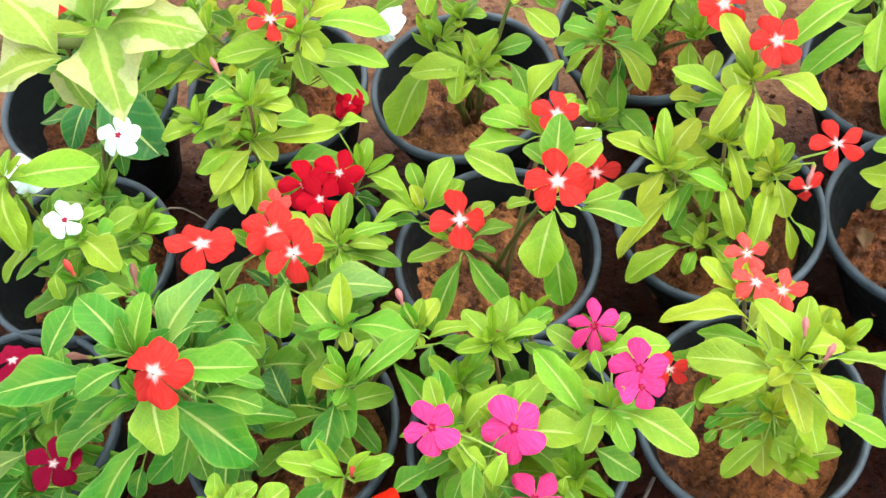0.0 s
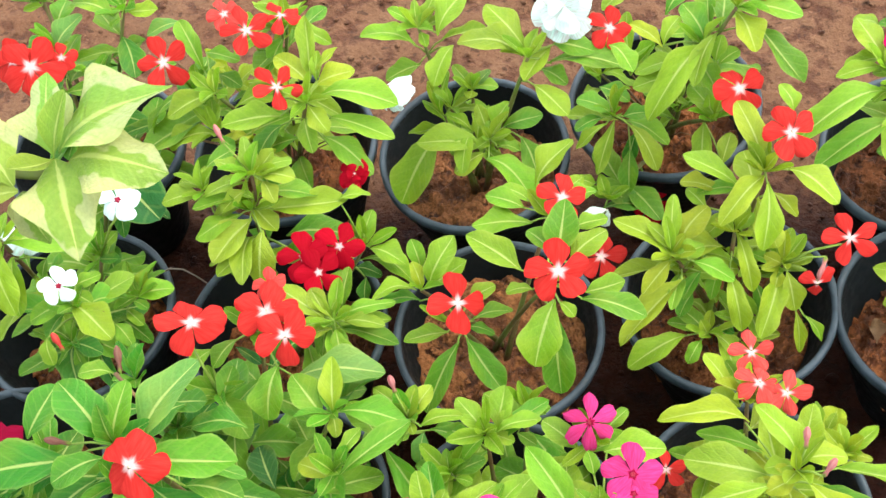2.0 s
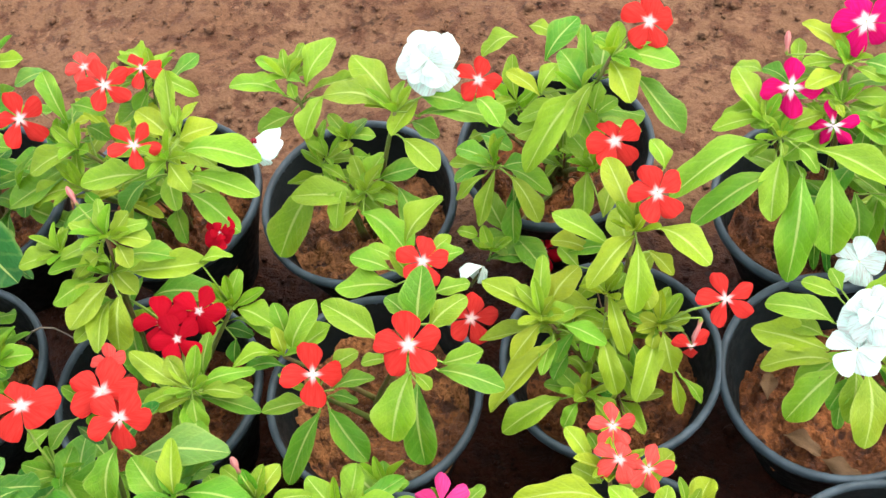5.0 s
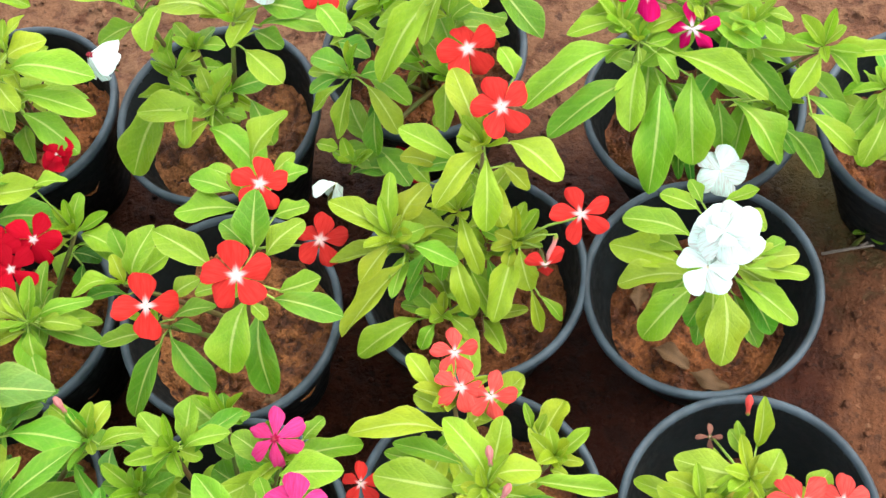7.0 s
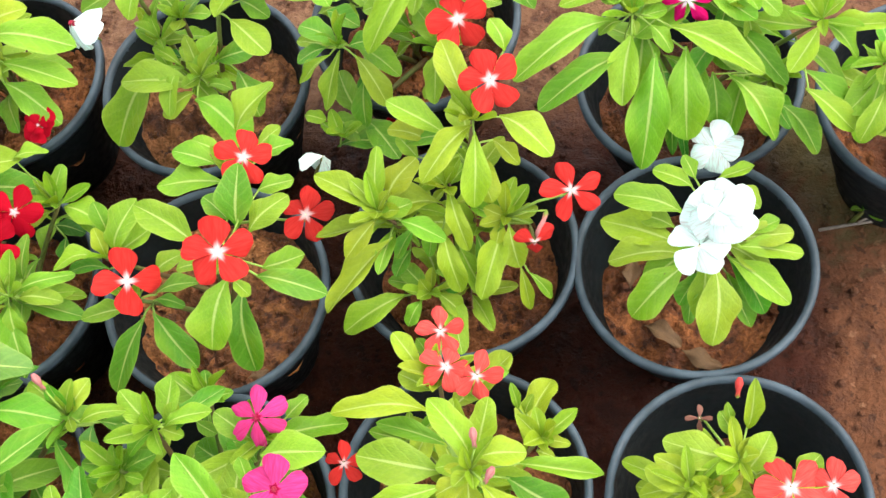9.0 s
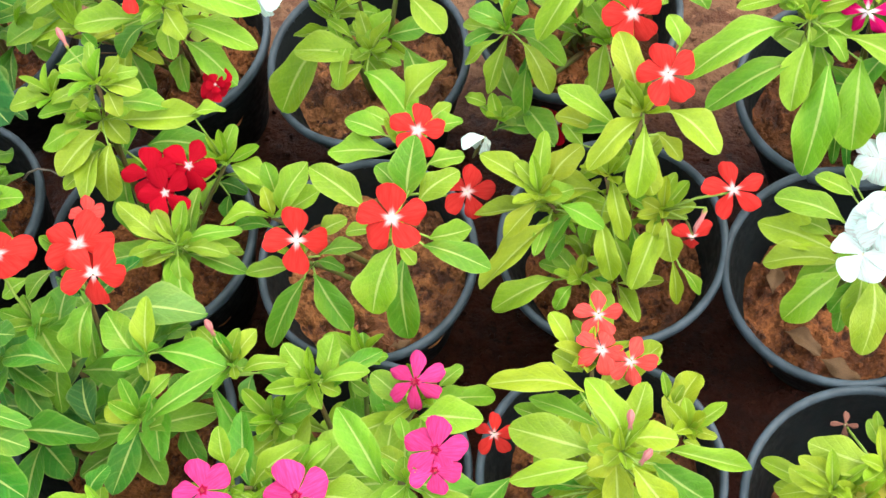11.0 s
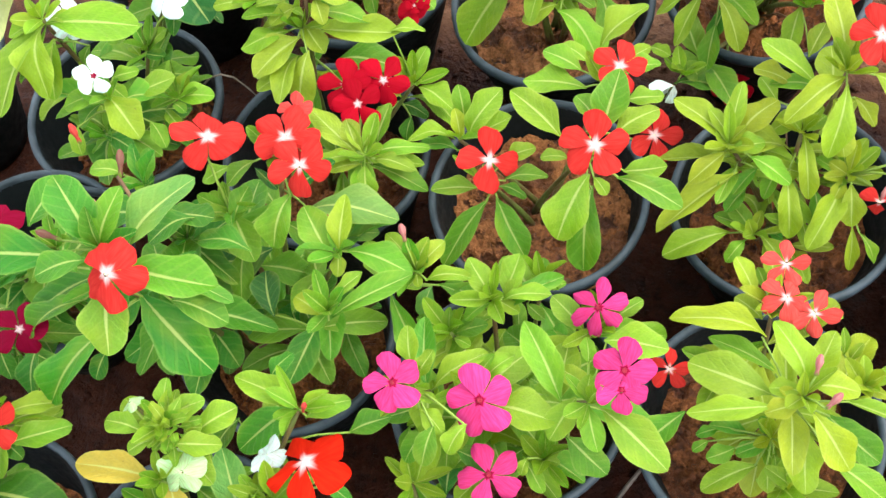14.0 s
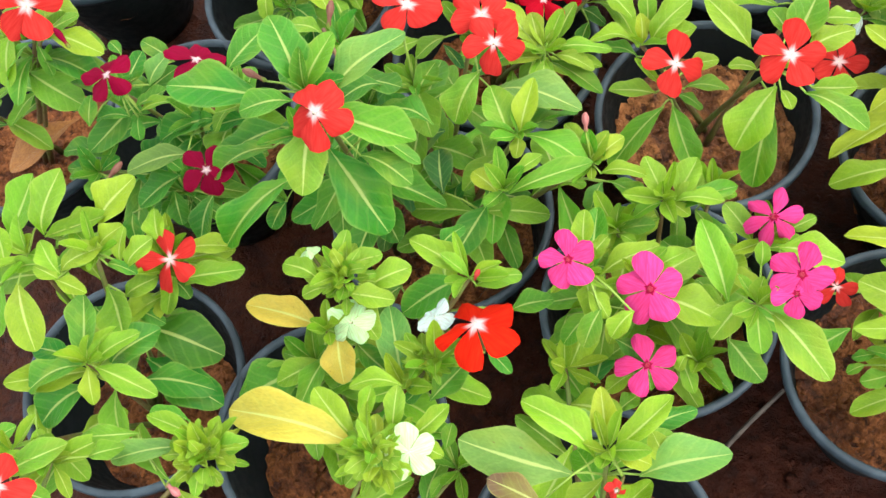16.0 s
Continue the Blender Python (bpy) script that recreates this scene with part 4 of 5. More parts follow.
p.blades((284, 458, 180, -32, -15, 33, 18, "z"), (268, 459, 180, -150, -18, 41, 18, "z"), (265, 442, 160, -99, -38, 28, 11, "m"), (286, 448, 160, -62, -35, 40, 14, "m"), (272, 445, 170, -135, -30, 27, 14, "m"))
p.double(0.276, 0.454, 0.235, 45, -0.25, -0.31, "pure")
p.flower("pure", 0.264, 0.438, 0.225, 37, -0.08, -0.34, 76)
p.flower("pure", 0.283, 0.521, 0.190, 36, -0.05, -0.34, 58)

pot(0.285, 0.312, 0.075)
p = Plant(0.285, 0.312, 0.050, "y", "yellow-green periwinkle with coral flowers, low in a deep black pot", 7)
p.shoot(0.253, 0.311, 0.170, (157, -14, 25, 9), (-175, -12, 30, 11), (-94, -17, 21, 7), (13, -18, 20, 7), (-135, -14, 25, 9))
p.shoot(0.296, 0.291, 0.165, (-144, -12, 30, 11), (-17, -10, 33, 12), (-90, -11, 31, 11), (141, -18, 19, 7))
p.shoot(0.282, 0.326, 0.172, fill=1, young=6)
p.blades((288, 344, 172, 82, 58, 39, 11, "y"), (280, 339, 172, 121, 30, 18, 12, "z"), (279, 345, 172, 102, 45, 17, 6, "l"), (279, 326, 172, 164, 4, 42, 21, "z"), (257, 316, 172, 152, 6, 27, 12, "y"), (252, 308, 172, 150, 6, 28, 15, "y"), (275, 326, 172, -152, -8, 21, 14, "l"), (284, 319, 172, -146, -8, 23, 18, "Y"))
p.blades((285, 318, 172, 55, 25, 28, 20, "z"), (286, 315, 172, 24, 8, 23, 11, "z"), (312, 311, 172, 47, 15, 22, 17, "l"), (294, 312, 172, -47, -14, 13, 12, "l"))
p.shoot(0.268, 0.308, 0.165, fill=2, young=6)
p.flower("coral", 0.306, 0.305, 0.190, 43, 0.00, -0.06, 104)
p.flower("coral", 0.329, 0.306, 0.190, 32, -0.21, -0.27, 75)
p.bud("coral", 0.279, 0.351, 0.212, 85, 62, 16)
p.flower("brown", 0.262, 0.353, 0.165, 17, -0.2, -0.2, 175, petals=4, curl=-12, slim=0.6)

pot(0.117, 0.322, 0.043)
p = Plant(0.117, 0.322, 0.082, "y", "yellow-green periwinkle with coral flower cluster and buds", 8)
p.shoot(0.132, 0.309, 0.230, fill=3, young=6)
p.blades((118, 301, 230, -165, -4, 49, 14, "y", 0.03), (132, 305, 230, -155, -5, 21, 12, "y"), (131, 312, 230, -175, 4, 18, 13, "y"), (116, 311, 220, 169, 2, 50, 25, "z"), (133, 315, 230, 127, 22, 41, 18, "y", 0.04), (109, 345, 220, -179, 6, 57, 17, "y", 0.05), (118, 328, 210, 162, 4, 44, 12, "l"), (136, 320, 230, 73, 32, 31, 16, "y"))
p.blades((136, 316, 230, 6, -5, 27, 21, "y"), (138, 302, 230, -44, -25, 39, 19, "y"), (156, 315, 220, -5, -15, 50, 13, "l", 0.05), (149, 312, 200, -24, -30, 45, 21, "m"), (136, 299, 210, -75, -38, 42, 20, "l"), (154, 285, 200, -17, -30, 44, 19, "l"))
p.shoot(0.169, 0.337, 0.190, fill=2, young=6)
p.blades((169, 337, 190, 34, 15, 27, 10, "l"), (169, 334, 190, -4, -3, 17, 8, "y"), (167, 338, 190, 132, 25, 16, 8, "l"), (160, 351, 190, 59, 40, 14, 7, "l"), (156, 354, 190, 105, 50, 19, 6, "l"), (169, 338, 190, 49, 20, 12, 7, "m"), (166, 329, 190, -17, -8, 11, 7, "y"))
p.shoot(0.123, 0.301, 0.170, fill=3, young=6)
p.blades((123, 297, 170, -153, -5, 22, 11, "m"), (110, 301, 170, -180, 6, 25, 9, "m"), (103, 291, 170, -149, -7, 19, 13, "m"), (125, 292, 170, -71, -20, 10, 8, "l"), (121, 302, 170, 123, 25, 13, 9, "m"), (126, 303, 170, 45, 20, 12, 7, "m"), (128, 297, 170, -9, -5, 13, 9, "m"), (117, 283, 170, -148, -20, 38, 16, "l"))
p.blades((122, 285, 170, -78, -30, 18, 12, "l"), (92, 301, 170, -154, -5, 15, 8, "m"), (87, 292, 170, -139, -10, 12, 7, "m"))
p.shoot(0.111, 0.369, 0.205, fill=2, young=6)
p.blades((99, 375, 205, 126, 28, 27, 13, "y"), (106, 362, 205, 153, 16, 21, 13, "y"), (136, 373, 205, -3, -2, 16, 9, "l"), (105, 382, 205, 123, 30, 14, 11, "l"), (122, 366, 205, -37, -14, 14, 10, "y"))
p.sprigs(3, 0.05, 0.05, 0.09, "l")
p.flower("coral", 0.114, 0.392, 0.223, 31, 0.05, -0.30, 87, slim=0.85)
p.flower("coral", 0.117, 0.371, 0.221, 32, 0.17, -0.14, 69)
p.flower("coral", 0.134, 0.367, 0.215, 32, 0.19, -0.31, 72, slim=0.85)
p.flower("red", 0.057, 0.320, 0.206, 28, 0.06, -0.21, 89, slim=0.78)
p.bud("blush", 0.136, 0.317, 0.245, 89, 60, 16)
p.bud("blush", 0.142, 0.296, 0.255, 43, 60, 16)

pot(-0.046, 0.309, 0.053)
p = Plant(-0.046, 0.309, 0.072, "l", "hot-pink periwinkle with broad lime-green leaves in a black pot", 9)
p.shoot(-0.055, 0.341, 0.215, fill=3, young=6)
p.blades((-55, 342, 215, 135, 25, 29, 15, "l"), (-49, 346, 215, 74, 30, 27, 17, "z"), (-49, 341, 215, 16, 6, 31, 12, "l"), (-51, 341, 215, -18, -8, 15, 9, "l"), (-55, 339, 215, -138, -11, 20, 10, "l"), (-62, 341, 205, 160, -5, 30, 12, "m"), (-48, 343, 215, 51, 30, 16, 10, "l"))
p.shoot(-0.030, 0.366, 0.195, fill=3, young=6)
p.blades((-31, 365, 195, 91, 35, 17, 12, "m"), (-30, 363, 195, 16, 6, 16, 9, "l"), (-37, 350, 195, -29, -12, 15, 9, "m"))
p.shoot(-0.079, 0.320, 0.200, fill=4, young=6)
p.blades((-80, 321, 200, 172, 9, 22, 12, "m"), (-79, 322, 200, 79, 40, 14, 7, "l"), (-76, 320, 200, 24, 9, 22, 13, "m"), (-80, 318, 200, -131, -13, 14, 9, "l"), (-82, 316, 200, -177, 4, 17, 8, "m"), (-76, 317, 200, -13, -6, 12, 8, "l"), (-78, 321, 200, 43, 20, 18, 9, "m"))
p.shoot(-0.081, 0.267, 0.250, fill=4, young=6)
p.blades((-85, 279, 250, 107, 30, 23, 13, "l"), (-81, 271, 250, 65, 25, 20, 12, "l"), (-64, 259, 250, 168, 11, 15, 7, "l"), (-75, 255, 250, -34, -14, 20, 12, "l"), (-64, 247, 250, -100, -30, 25, 15, "m"), (-46, 251, 250, -115, -17, 20, 14, "l"), (-71, 250, 230, -121, -30, 26, 15, "m"))
p.shoot(-0.051, 0.277, 0.235, fill=4, young=6)
p.blades((-73, 272, 235, 41, 16, 39, 15, "l"), (-44, 281, 235, 51, 19, 24, 12, "l"), (-37, 269, 235, -3, -3, 38, 32, "l"), (9, 283, 235, -113, -17, 29, 17, "l"), (1, 279, 235, 127, 22, 50, 20, "l"), (-5, 287, 215, 151, -5, 19, 11, "m"), (16, 288, 235, 156, 15, 21, 13, "l"))
p.shoot(0.017, 0.278, 0.245, fill=4, young=6)
p.blades((19, 316, 245, 1, 4, 37, 21, "l"), (13, 301, 245, 106, 30, 15, 12, "l"), (17, 277, 245, -67, -19, 27, 14, "l"), (25, 276, 245, -31, -12, 49, 23, "l"), (70, 293, 215, -133, -20, 35, 17, "m"), (6, 265, 215, -28, -25, 33, 20, "m"), (-55, 244, 215, -10, -20, 23, 15, "n"))
p.shoot(-0.007, 0.256, 0.185, fill=3, young=6)
p.blades((-7, 256, 185, 161, 13, 11, 8, "l"), (-7, 256, 185, 43, 16, 11, 8, "l"), (-7, 256, 185, 1, -1, 10, 8, "l"), (-6, 255, 185, -144, -9, 10, 8, "l"))
p.shoot(0.011, 0.338, 0.206, fill=3, young=6)
p.blades((3, 334, 206, 145, 19, 29, 16, "z"), (21, 347, 206, 41, 16, 19, 15, "z"), (12, 343, 206, -27, -11, 11, 9, "l"), (-5, 329, 176, 136, -5, 27, 13, "m"), (-3, 330, 176, 131, -5, 20, 11, "m"))
p.shoot(-0.072, 0.260, 0.215, fill=4, young=6)
p.blades((-73, 264, 215, -97, -28, 45, 20, "l"), (-90, 258, 195, -88, -30, 20, 11, "m"), (-55, 265, 215, -99, -18, 24, 13, "l"), (-60, 210, 175, 142, -10, 46, 15, "m"), (-65, 203, 165, 149, -10, 30, 18, "n"), (-62, 225, 175, 91, 10, 29, 15, "d"), (-61, 239, 185, 57, 0, 20, 11, "m"), (-40, 234, 195, -131, -15, 20, 12, "l"))
p.blades((-44, 213, 175, 61, -5, 18, 11, "m"), (-18, 253, 195, -49, -20, 24, 10, "l"), (-13, 248, 215, -102, -18, 11, 7, "l"))
p.flower("pink", -0.087, 0.259, 0.275, 36, 0.21, -0.09, 113)
p.flower("pink", -0.041, 0.264, 0.256, 43, 0.09, -0.28, 106)
p.flower("pink", 0.035, 0.292, 0.269, 38, 0.07, -0.23, 85)
p.flower("pink", 0.035, 0.282, 0.265, 29, 0.13, -0.19, -80)
p.flower("pink", 0.011, 0.341, 0.231, 40, 0.10, -0.25, 88, petals=6, curl=4, slim=0.66)
p.flower("pink", -0.032, 0.232, 0.222, 40, 0.09, -0.15, 50, slim=0.85)

pot(-0.213, 0.329, 0.053)
p = Plant(-0.213, 0.329, 0.072, "m", "tall scarlet periwinkle with broad mid-green leaves", 10)
p.shoot(-0.196, 0.391, 0.268, fill=4, young=6)
p.blades((-181, 366, 268, -105, -32, 36, 30, "m"), (-211, 384, 268, -130, -13, 23, 17, "m"), (-214, 384, 258, -29, -20, 20, 7, "k"))
p.shoot(-0.225, 0.357, 0.245, fill=4, young=6)
p.blades((-224, 357, 245, -53, -28, 34, 26, "m"), (-227, 379, 265, -143, -10, 20, 15, "l"), (-225, 359, 245, 169, 4, 21, 13, "l"), (-221, 353, 245, 180, -6, 28, 11, "m"), (-221, 350, 245, 75, 25, 25, 15, "m"))
p.shoot(-0.148, 0.340, 0.250, fill=3, young=6)
p.blades((-147, 341, 250, 91, 32, 35, 15, "y"), (-148, 340, 250, -78, -18, 15, 11, "y"), (-154, 339, 250, 131, 22, 32, 20, "m"), (-175, 364, 250, 4, 0, 59, 26, "g", -0.03), (-147, 346, 240, -5, -12, 44, 20, "m"), (-158, 356, 230, 22, 0, 28, 14, "g"))
p.shoot(-0.144, 0.303, 0.247, fill=4, young=6)
p.blades((-146, 299, 247, 156, 5, 22, 15, "y"), (-140, 301, 247, 36, 10, 54, 16, "m"), (-141, 309, 247, 54, 22, 25, 10, "l"), (-147, 302, 247, 131, 22, 9, 7, "l"), (-211, 357, 197, -144, -18, 48, 33, "k"), (-191, 307, 207, 116, 10, 31, 30, "k"))
p.shoot(-0.104, 0.347, 0.224, fill=3, young=6)
p.blades((-105, 347, 224, 70, 38, 24, 12, "y"), (-102, 348, 224, 53, 28, 25, 13, "z"), (-108, 350, 224, 141, 20, 26, 13, "z"), (-104, 347, 224, -70, -15, 10, 10, "y"), (-97, 342, 224, 14, 2, 29, 10, "l", 0.11), (-94, 349, 204, -15, -18, 33, 13, "m"), (-97, 348, 204, -98, -32, 22, 17, "g"), (-110, 349, 214, -144, -20, 19, 12, "l"))
p.dry(5, 0.05, 0.10)
p.flower("red", -0.229, 0.378, 0.302, 47, 0.28, 0.12, 38)
p.flower("red", -0.188, 0.393, 0.287, 44, 0.19, -0.34, 71)
p.flower("red", -0.173, 0.375, 0.289, 39, 0.15, -0.36, -80)
p.flower("coral", -0.188, 0.413, 0.286, 24, 0.05, -0.2, 90)
p.bud("blush", -0.110, 0.356, 0.245, 109, 70, 16)

pot(-0.225, 0.473, 0.053)
p = Plant(-0.225, 0.473, 0.072, "l", "lime-green periwinkle with dark red flower cluster in a black pot", 11)
p.shoot(-0.166, 0.433, 0.203, fill=3, young=6)
p.blades((-171, 436, 203, 125, 28, 23, 14, "z"), (-163, 448, 193, 79, 28, 30, 14, "m"), (-162, 435, 203, 15, 2, 41, 11, "l"), (-159, 431, 203, -5, -3, 30, 14, "z"), (-172, 434, 203, 149, 14, 46, 16, "z"), (-169, 430, 203, -165, -1, 30, 11, "l"), (-166, 426, 203, -161, -3, 23, 10, "z"), (-164, 426, 203, -78, -32, 27, 16, "l"))
p.blades((-164, 432, 193, -9, -18, 44, 15, "m"), (-158, 435, 193, 9, -6, 31, 12, "l"), (-168, 437, 203, 63, 40, 12, 8, "l"))
p.shoot(-0.155, 0.509, 0.178, fill=2, young=6)
p.blades((-155, 509, 178, 70, 40, 29, 15, "z"), (-157, 509, 178, 134, 30, 20, 10, "l"), (-151, 507, 178, -22, -9, 30, 20, "l"), (-158, 504, 178, -149, -7, 19, 17, "y"), (-167, 503, 158, -10, -15, 23, 12, "d"), (-156, 494, 158, -97, -30, 18, 12, "d"), (-217, 521, 178, -1, 2, 51, 25, "m"))
p.shoot(-0.230, 0.514, 0.225, fill=2, young=6)
p.blades((-231, 519, 225, -43, -20, 28, 17, "y"), (-217, 514, 225, 6, 0, 58, 22, "z", -0.04), (-167, 519, 225, 9, 2, 25, 10, "y"), (-229, 506, 225, -133, -15, 43, 31, "z"), (-238, 510, 225, -155, -10, 38, 17, "l"), (-220, 496, 225, -99, -40, 41, 28, "z"), (-232, 483, 215, -152, -20, 29, 16, "y"), (-237, 480, 215, -105, -28, 15, 11, "l"))
p.blades((-234, 520, 225, -157, -5, 28, 11, "z"), (-239, 526, 225, 172, 9, 32, 13, "z"))
p.shoot(-0.225, 0.526, 0.252, fill=2, young=6)
p.blades((-225, 528, 252, 103, 40, 26, 11, "z"), (-228, 525, 252, 156, 12, 27, 12, "z"), (-228, 522, 252, -172, 0, 16, 9, "z"), (-222, 527, 252, 41, 30, 22, 19, "z"), (-220, 525, 252, 15, 16, 28, 15, "z"), (-218, 523, 252, -4, 0, 26, 17, "z"), (-216, 520, 252, -58, -22, 19, 14, "z"), (-230, 525, 242, -170, -8, 34, 13, "z"))
p.blades((-231, 520, 242, -142, -18, 24, 13, "z"), (-224, 512, 242, 154, 0, 10, 9, "l"))
p.shoot(-0.267, 0.528, 0.232, fill=2, young=6)
p.blades((-269, 529, 232, 161, 8, 18, 10, "z"), (-266, 533, 232, 91, 35, 14, 8, "z"), (-268, 524, 232, -173, -6, 31, 19, "z"), (-267, 524, 232, -48, -20, 12, 12, "y"), (-268, 549, 232, 30, 12, 26, 16, "m"))
p.flower("crimson", -0.189, 0.477, 0.217, 40, 0.23, -0.40, 99)
p.flower("crimson", -0.164, 0.485, 0.217, 39, 0.15, -0.40, 69)
p.flower("crimson", -0.178, 0.466, 0.213, 38, 0.17, -0.38, 39)
p.bud("blush", -0.244, 0.544, 0.265, 122, 50, 16)

pot(-0.247, 0.650, 0.048)
p = Plant(-0.247, 0.650, 0.077, "l", "lime-green periwinkle with scarlet flowers and dry seed pods", 12)
p.shoot(-0.215, 0.666, 0.255, (-156, -7, 47, 17), (-21, -9, 38, 14), (132, -7, 47, 17), (73, -10, 34, 12), (-123, -29, 41, 15), fill=4)
p.shoot(-0.191, 0.587, 0.255, fill=3, young=6)
p.blades((-189, 584, 255, -50, -22, 25, 19, "y"), (-181, 594, 255, -7, -6, 59, 24, "l"), (-176, 581, 245, -13, -16, 52, 18, "l"), (-189, 599, 255, -148, -5, 13, 18, "y"), (-185, 604, 255, 15, 10, 31, 20, "y"), (-191, 606, 255, 142, 14, 35, 19, "y"), (-190, 610, 255, 93, 42, 47, 15, "z"), (-185, 607, 255, 83, 45, 23, 9, "z"))
p.blades((-183, 609, 255, 43, 40, 28, 7, "y"), (-207, 576, 255, -177, -6, 48, 23, "l"), (-217, 592, 225, -136, -24, 30, 26, "n"), (-184, 579, 225, -33, -22, 48, 20, "l"))
p.shoot(-0.269, 0.613, 0.240, fill=3, young=6)
p.blades((-281, 636, 240, 120, 22, 48, 16, "l"), (-269, 613, 240, -160, -12, 42, 23, "l"), (-279, 606, 220, -165, -18, 62, 38, "m"), (-284, 656, 240, -19, 0, 32, 14, "l"), (-276, 633, 240, 24, 12, 14, 14, "y"), (-278, 650, 220, -26, -15, 22, 18, "m"), (-240, 654, 240, 107, 30, 33, 10, "l"), (-227, 659, 240, 55, 20, 21, 14, "y"))
p.shoot(-0.272, 0.594, 0.215, fill=2, young=6)
p.blades((-272, 596, 215, 102, 32, 26, 12, "l"), (-273, 594, 215, -171, -10, 40, 21, "l"), (-269, 591, 215, -38, -15, 16, 12, "m"))
p.sprigs(3, 0.05, 0.08, 0.13, "y")
p.dry(14, 0.07, 0.16)
p.flower("red", -0.209, 0.588, 0.273, 40, 0.36, -0.30, 62, slim=0.74)
p.flower("red", -0.235, 0.634, 0.285, 42, 0.38, -0.42, 104, slim=0.82)
p.flower("red", -0.212, 0.652, 0.280, 36, 0.20, 0.10, 53, slim=0.85)
p.flower("coral", -0.257, 0.657, 0.280, 28, 0.40, -0.36, 110)
p.flower("crimson", -0.160, 0.552, 0.210, 27, 0.15, -0.38, -22, curl=-26, slim=1.2)
p.flower("crimson", -0.159, 0.550, 0.215, 17, 0.15, -0.38, 12, petals=4, curl=-40, slim=1.2)
p.flower("white", -0.137, 0.616, 0.235, 47, -0.50, 0.00, -40, curl=25)

pot(-0.401, 0.488, 0.058)
p = Plant(-0.401, 0.488, 0.067, "m", "periwinkle with white red-eyed flowers and green leaves in a black pot", 13)
p.shoot(-0.388, 0.461, 0.275, (-75, -23, 52, 27), (-146, 0, 26, 11), (-111, -24, 72, 34), (13, -9, 64, 28), (31, -14, 24, 9), (-111, -27, 44, 16), tint="l", fill=5)
p.shoot(-0.347, 0.568, 0.240, (-51, -16, 75, 46, "k"), (-125, -22, 54, 23, "k"), tint="k", fill=1)
p.shoot(-0.345, 0.568, 0.225, (-60, -23, 51, 27, "k"), (-163, -13, 46, 20, "k"), (157, 0, 38, 16, "k"), fill=5)
p.shoot(-0.366, 0.428, 0.185, (53, -15, 23, 8), (-132, -19, 18, 7), (32, -48, 27, 10), (-67, -49, 27, 10), fill=5)
p.shoot(-0.342, 0.429, 0.238, fill=4, young=6)
p.blades((-344, 431, 238, -38, -16, 39, 23, "l"), (-347, 431, 238, -161, -12, 31, 19, "l"), (-347, 440, 238, -25, -12, 18, 13, "l"), (-346, 445, 238, 21, 8, 21, 12, "l"), (-343, 449, 208, 33, 10, 34, 24, "z"), (-359, 435, 218, -128, -22, 23, 22, "m"), (-362, 410, 228, -75, -30, 20, 16, "l"), (-358, 421, 198, -14, -15, 23, 18, "d"))
p.blades((-336, 443, 188, -45, -25, 23, 13, "m"), (-386, 458, 258, -83, -32, 42, 23, "l"), (-372, 469, 238, -108, -30, 14, 13, "m"))
p.shoot(-0.319, 0.463, 0.192, fill=3, young=6)
p.blades((-319, 462, 192, 13, 2, 28, 18, "l"), (-318, 469, 192, 69, 40, 15, 15, "l"), (-321, 462, 192, 177, 0, 17, 12, "l"), (-322, 458, 192, -23, -12, 13, 10, "m"), (-331, 457, 182, -36, -22, 18, 10, "l"))
p.shoot(-0.351, 0.493, 0.200, fill=3, young=6)
p.blades((-353, 491, 200, 1, 0, 17, 16, "d"), (-355, 488, 200, 145, 10, 14, 15, "l"), (-349, 496, 200, 53, 28, 19, 20, "l"), (-338, 490, 240, -156, -12, 31, 26, "m"))
p.flower("white", -0.347, 0.434, 0.257, 28, 0.43, -0.41, 97)
p.flower("white", -0.318, 0.503, 0.259, 34, 0.17, -0.39, 80)
p.flower("white", -0.385, 0.478, 0.255, 33, 0.51, -0.40, -53)
p.bud("coral", -0.311, 0.364, 0.295, 120, 70, 16)
p = Plant(-0.245, 0.315, 0.080, "n", "tall dark-green periwinkle with a scarlet flower on top", 14)
p.shoot(-0.253, 0.339, 0.235, (5, -16, 36, 13), (154, -18, 20, 7), (99, -11, 32, 12), (-26, -28, 43, 16), tint="d", fill=6)
p.shoot(-0.239, 0.278, 0.350, fill=4, young=6)
p.blades((-245, 280, 350, 133, 33, 41, 24, "n"), (-240, 278, 350, 73, 33, 36, 17, "m"), (-225, 279, 350, 56, 14, 53, 25, "g"), (-224, 270, 350, 2, -8, 52, 27, "m"), (-230, 262, 350, -79, -28, 40, 29, "m"), (-244, 271, 350, -155, -6, 31, 19, "n"), (-265, 274, 340, -171, 0, 60, 26, "n"), (-312, 299, 310, 63, 18, 35, 22, "n"))
p.blades((-241, 278, 350, 138, 25, 13, 8, "m"))
p.shoot(-0.255, 0.277, 0.300, fill=4, young=6)
p.blades((-272, 284, 290, -147, -20, 50, 21, "d"), (-271, 269, 290, -149, -22, 48, 17, "n"), (-257, 258, 280, -130, -30, 65, 23, "n"), (-264, 250, 260, -109, -30, 20, 21, "d"), (-241, 278, 290, -32, -30, 62, 31, "d"), (-217, 274, 300, -5, -20, 35, 18, "n"), (-201, 331, 250, 178, 0, 37, 18, "n"), (-235, 339, 270, -140, -5, 32, 20, "d"))
p.shoot(-0.260, 0.343, 0.295, fill=3, young=6)
p.blades((-260, 345, 295, 91, 30, 21, 17, "n"), (-275, 348, 295, -177, 6, 22, 14, "m"))
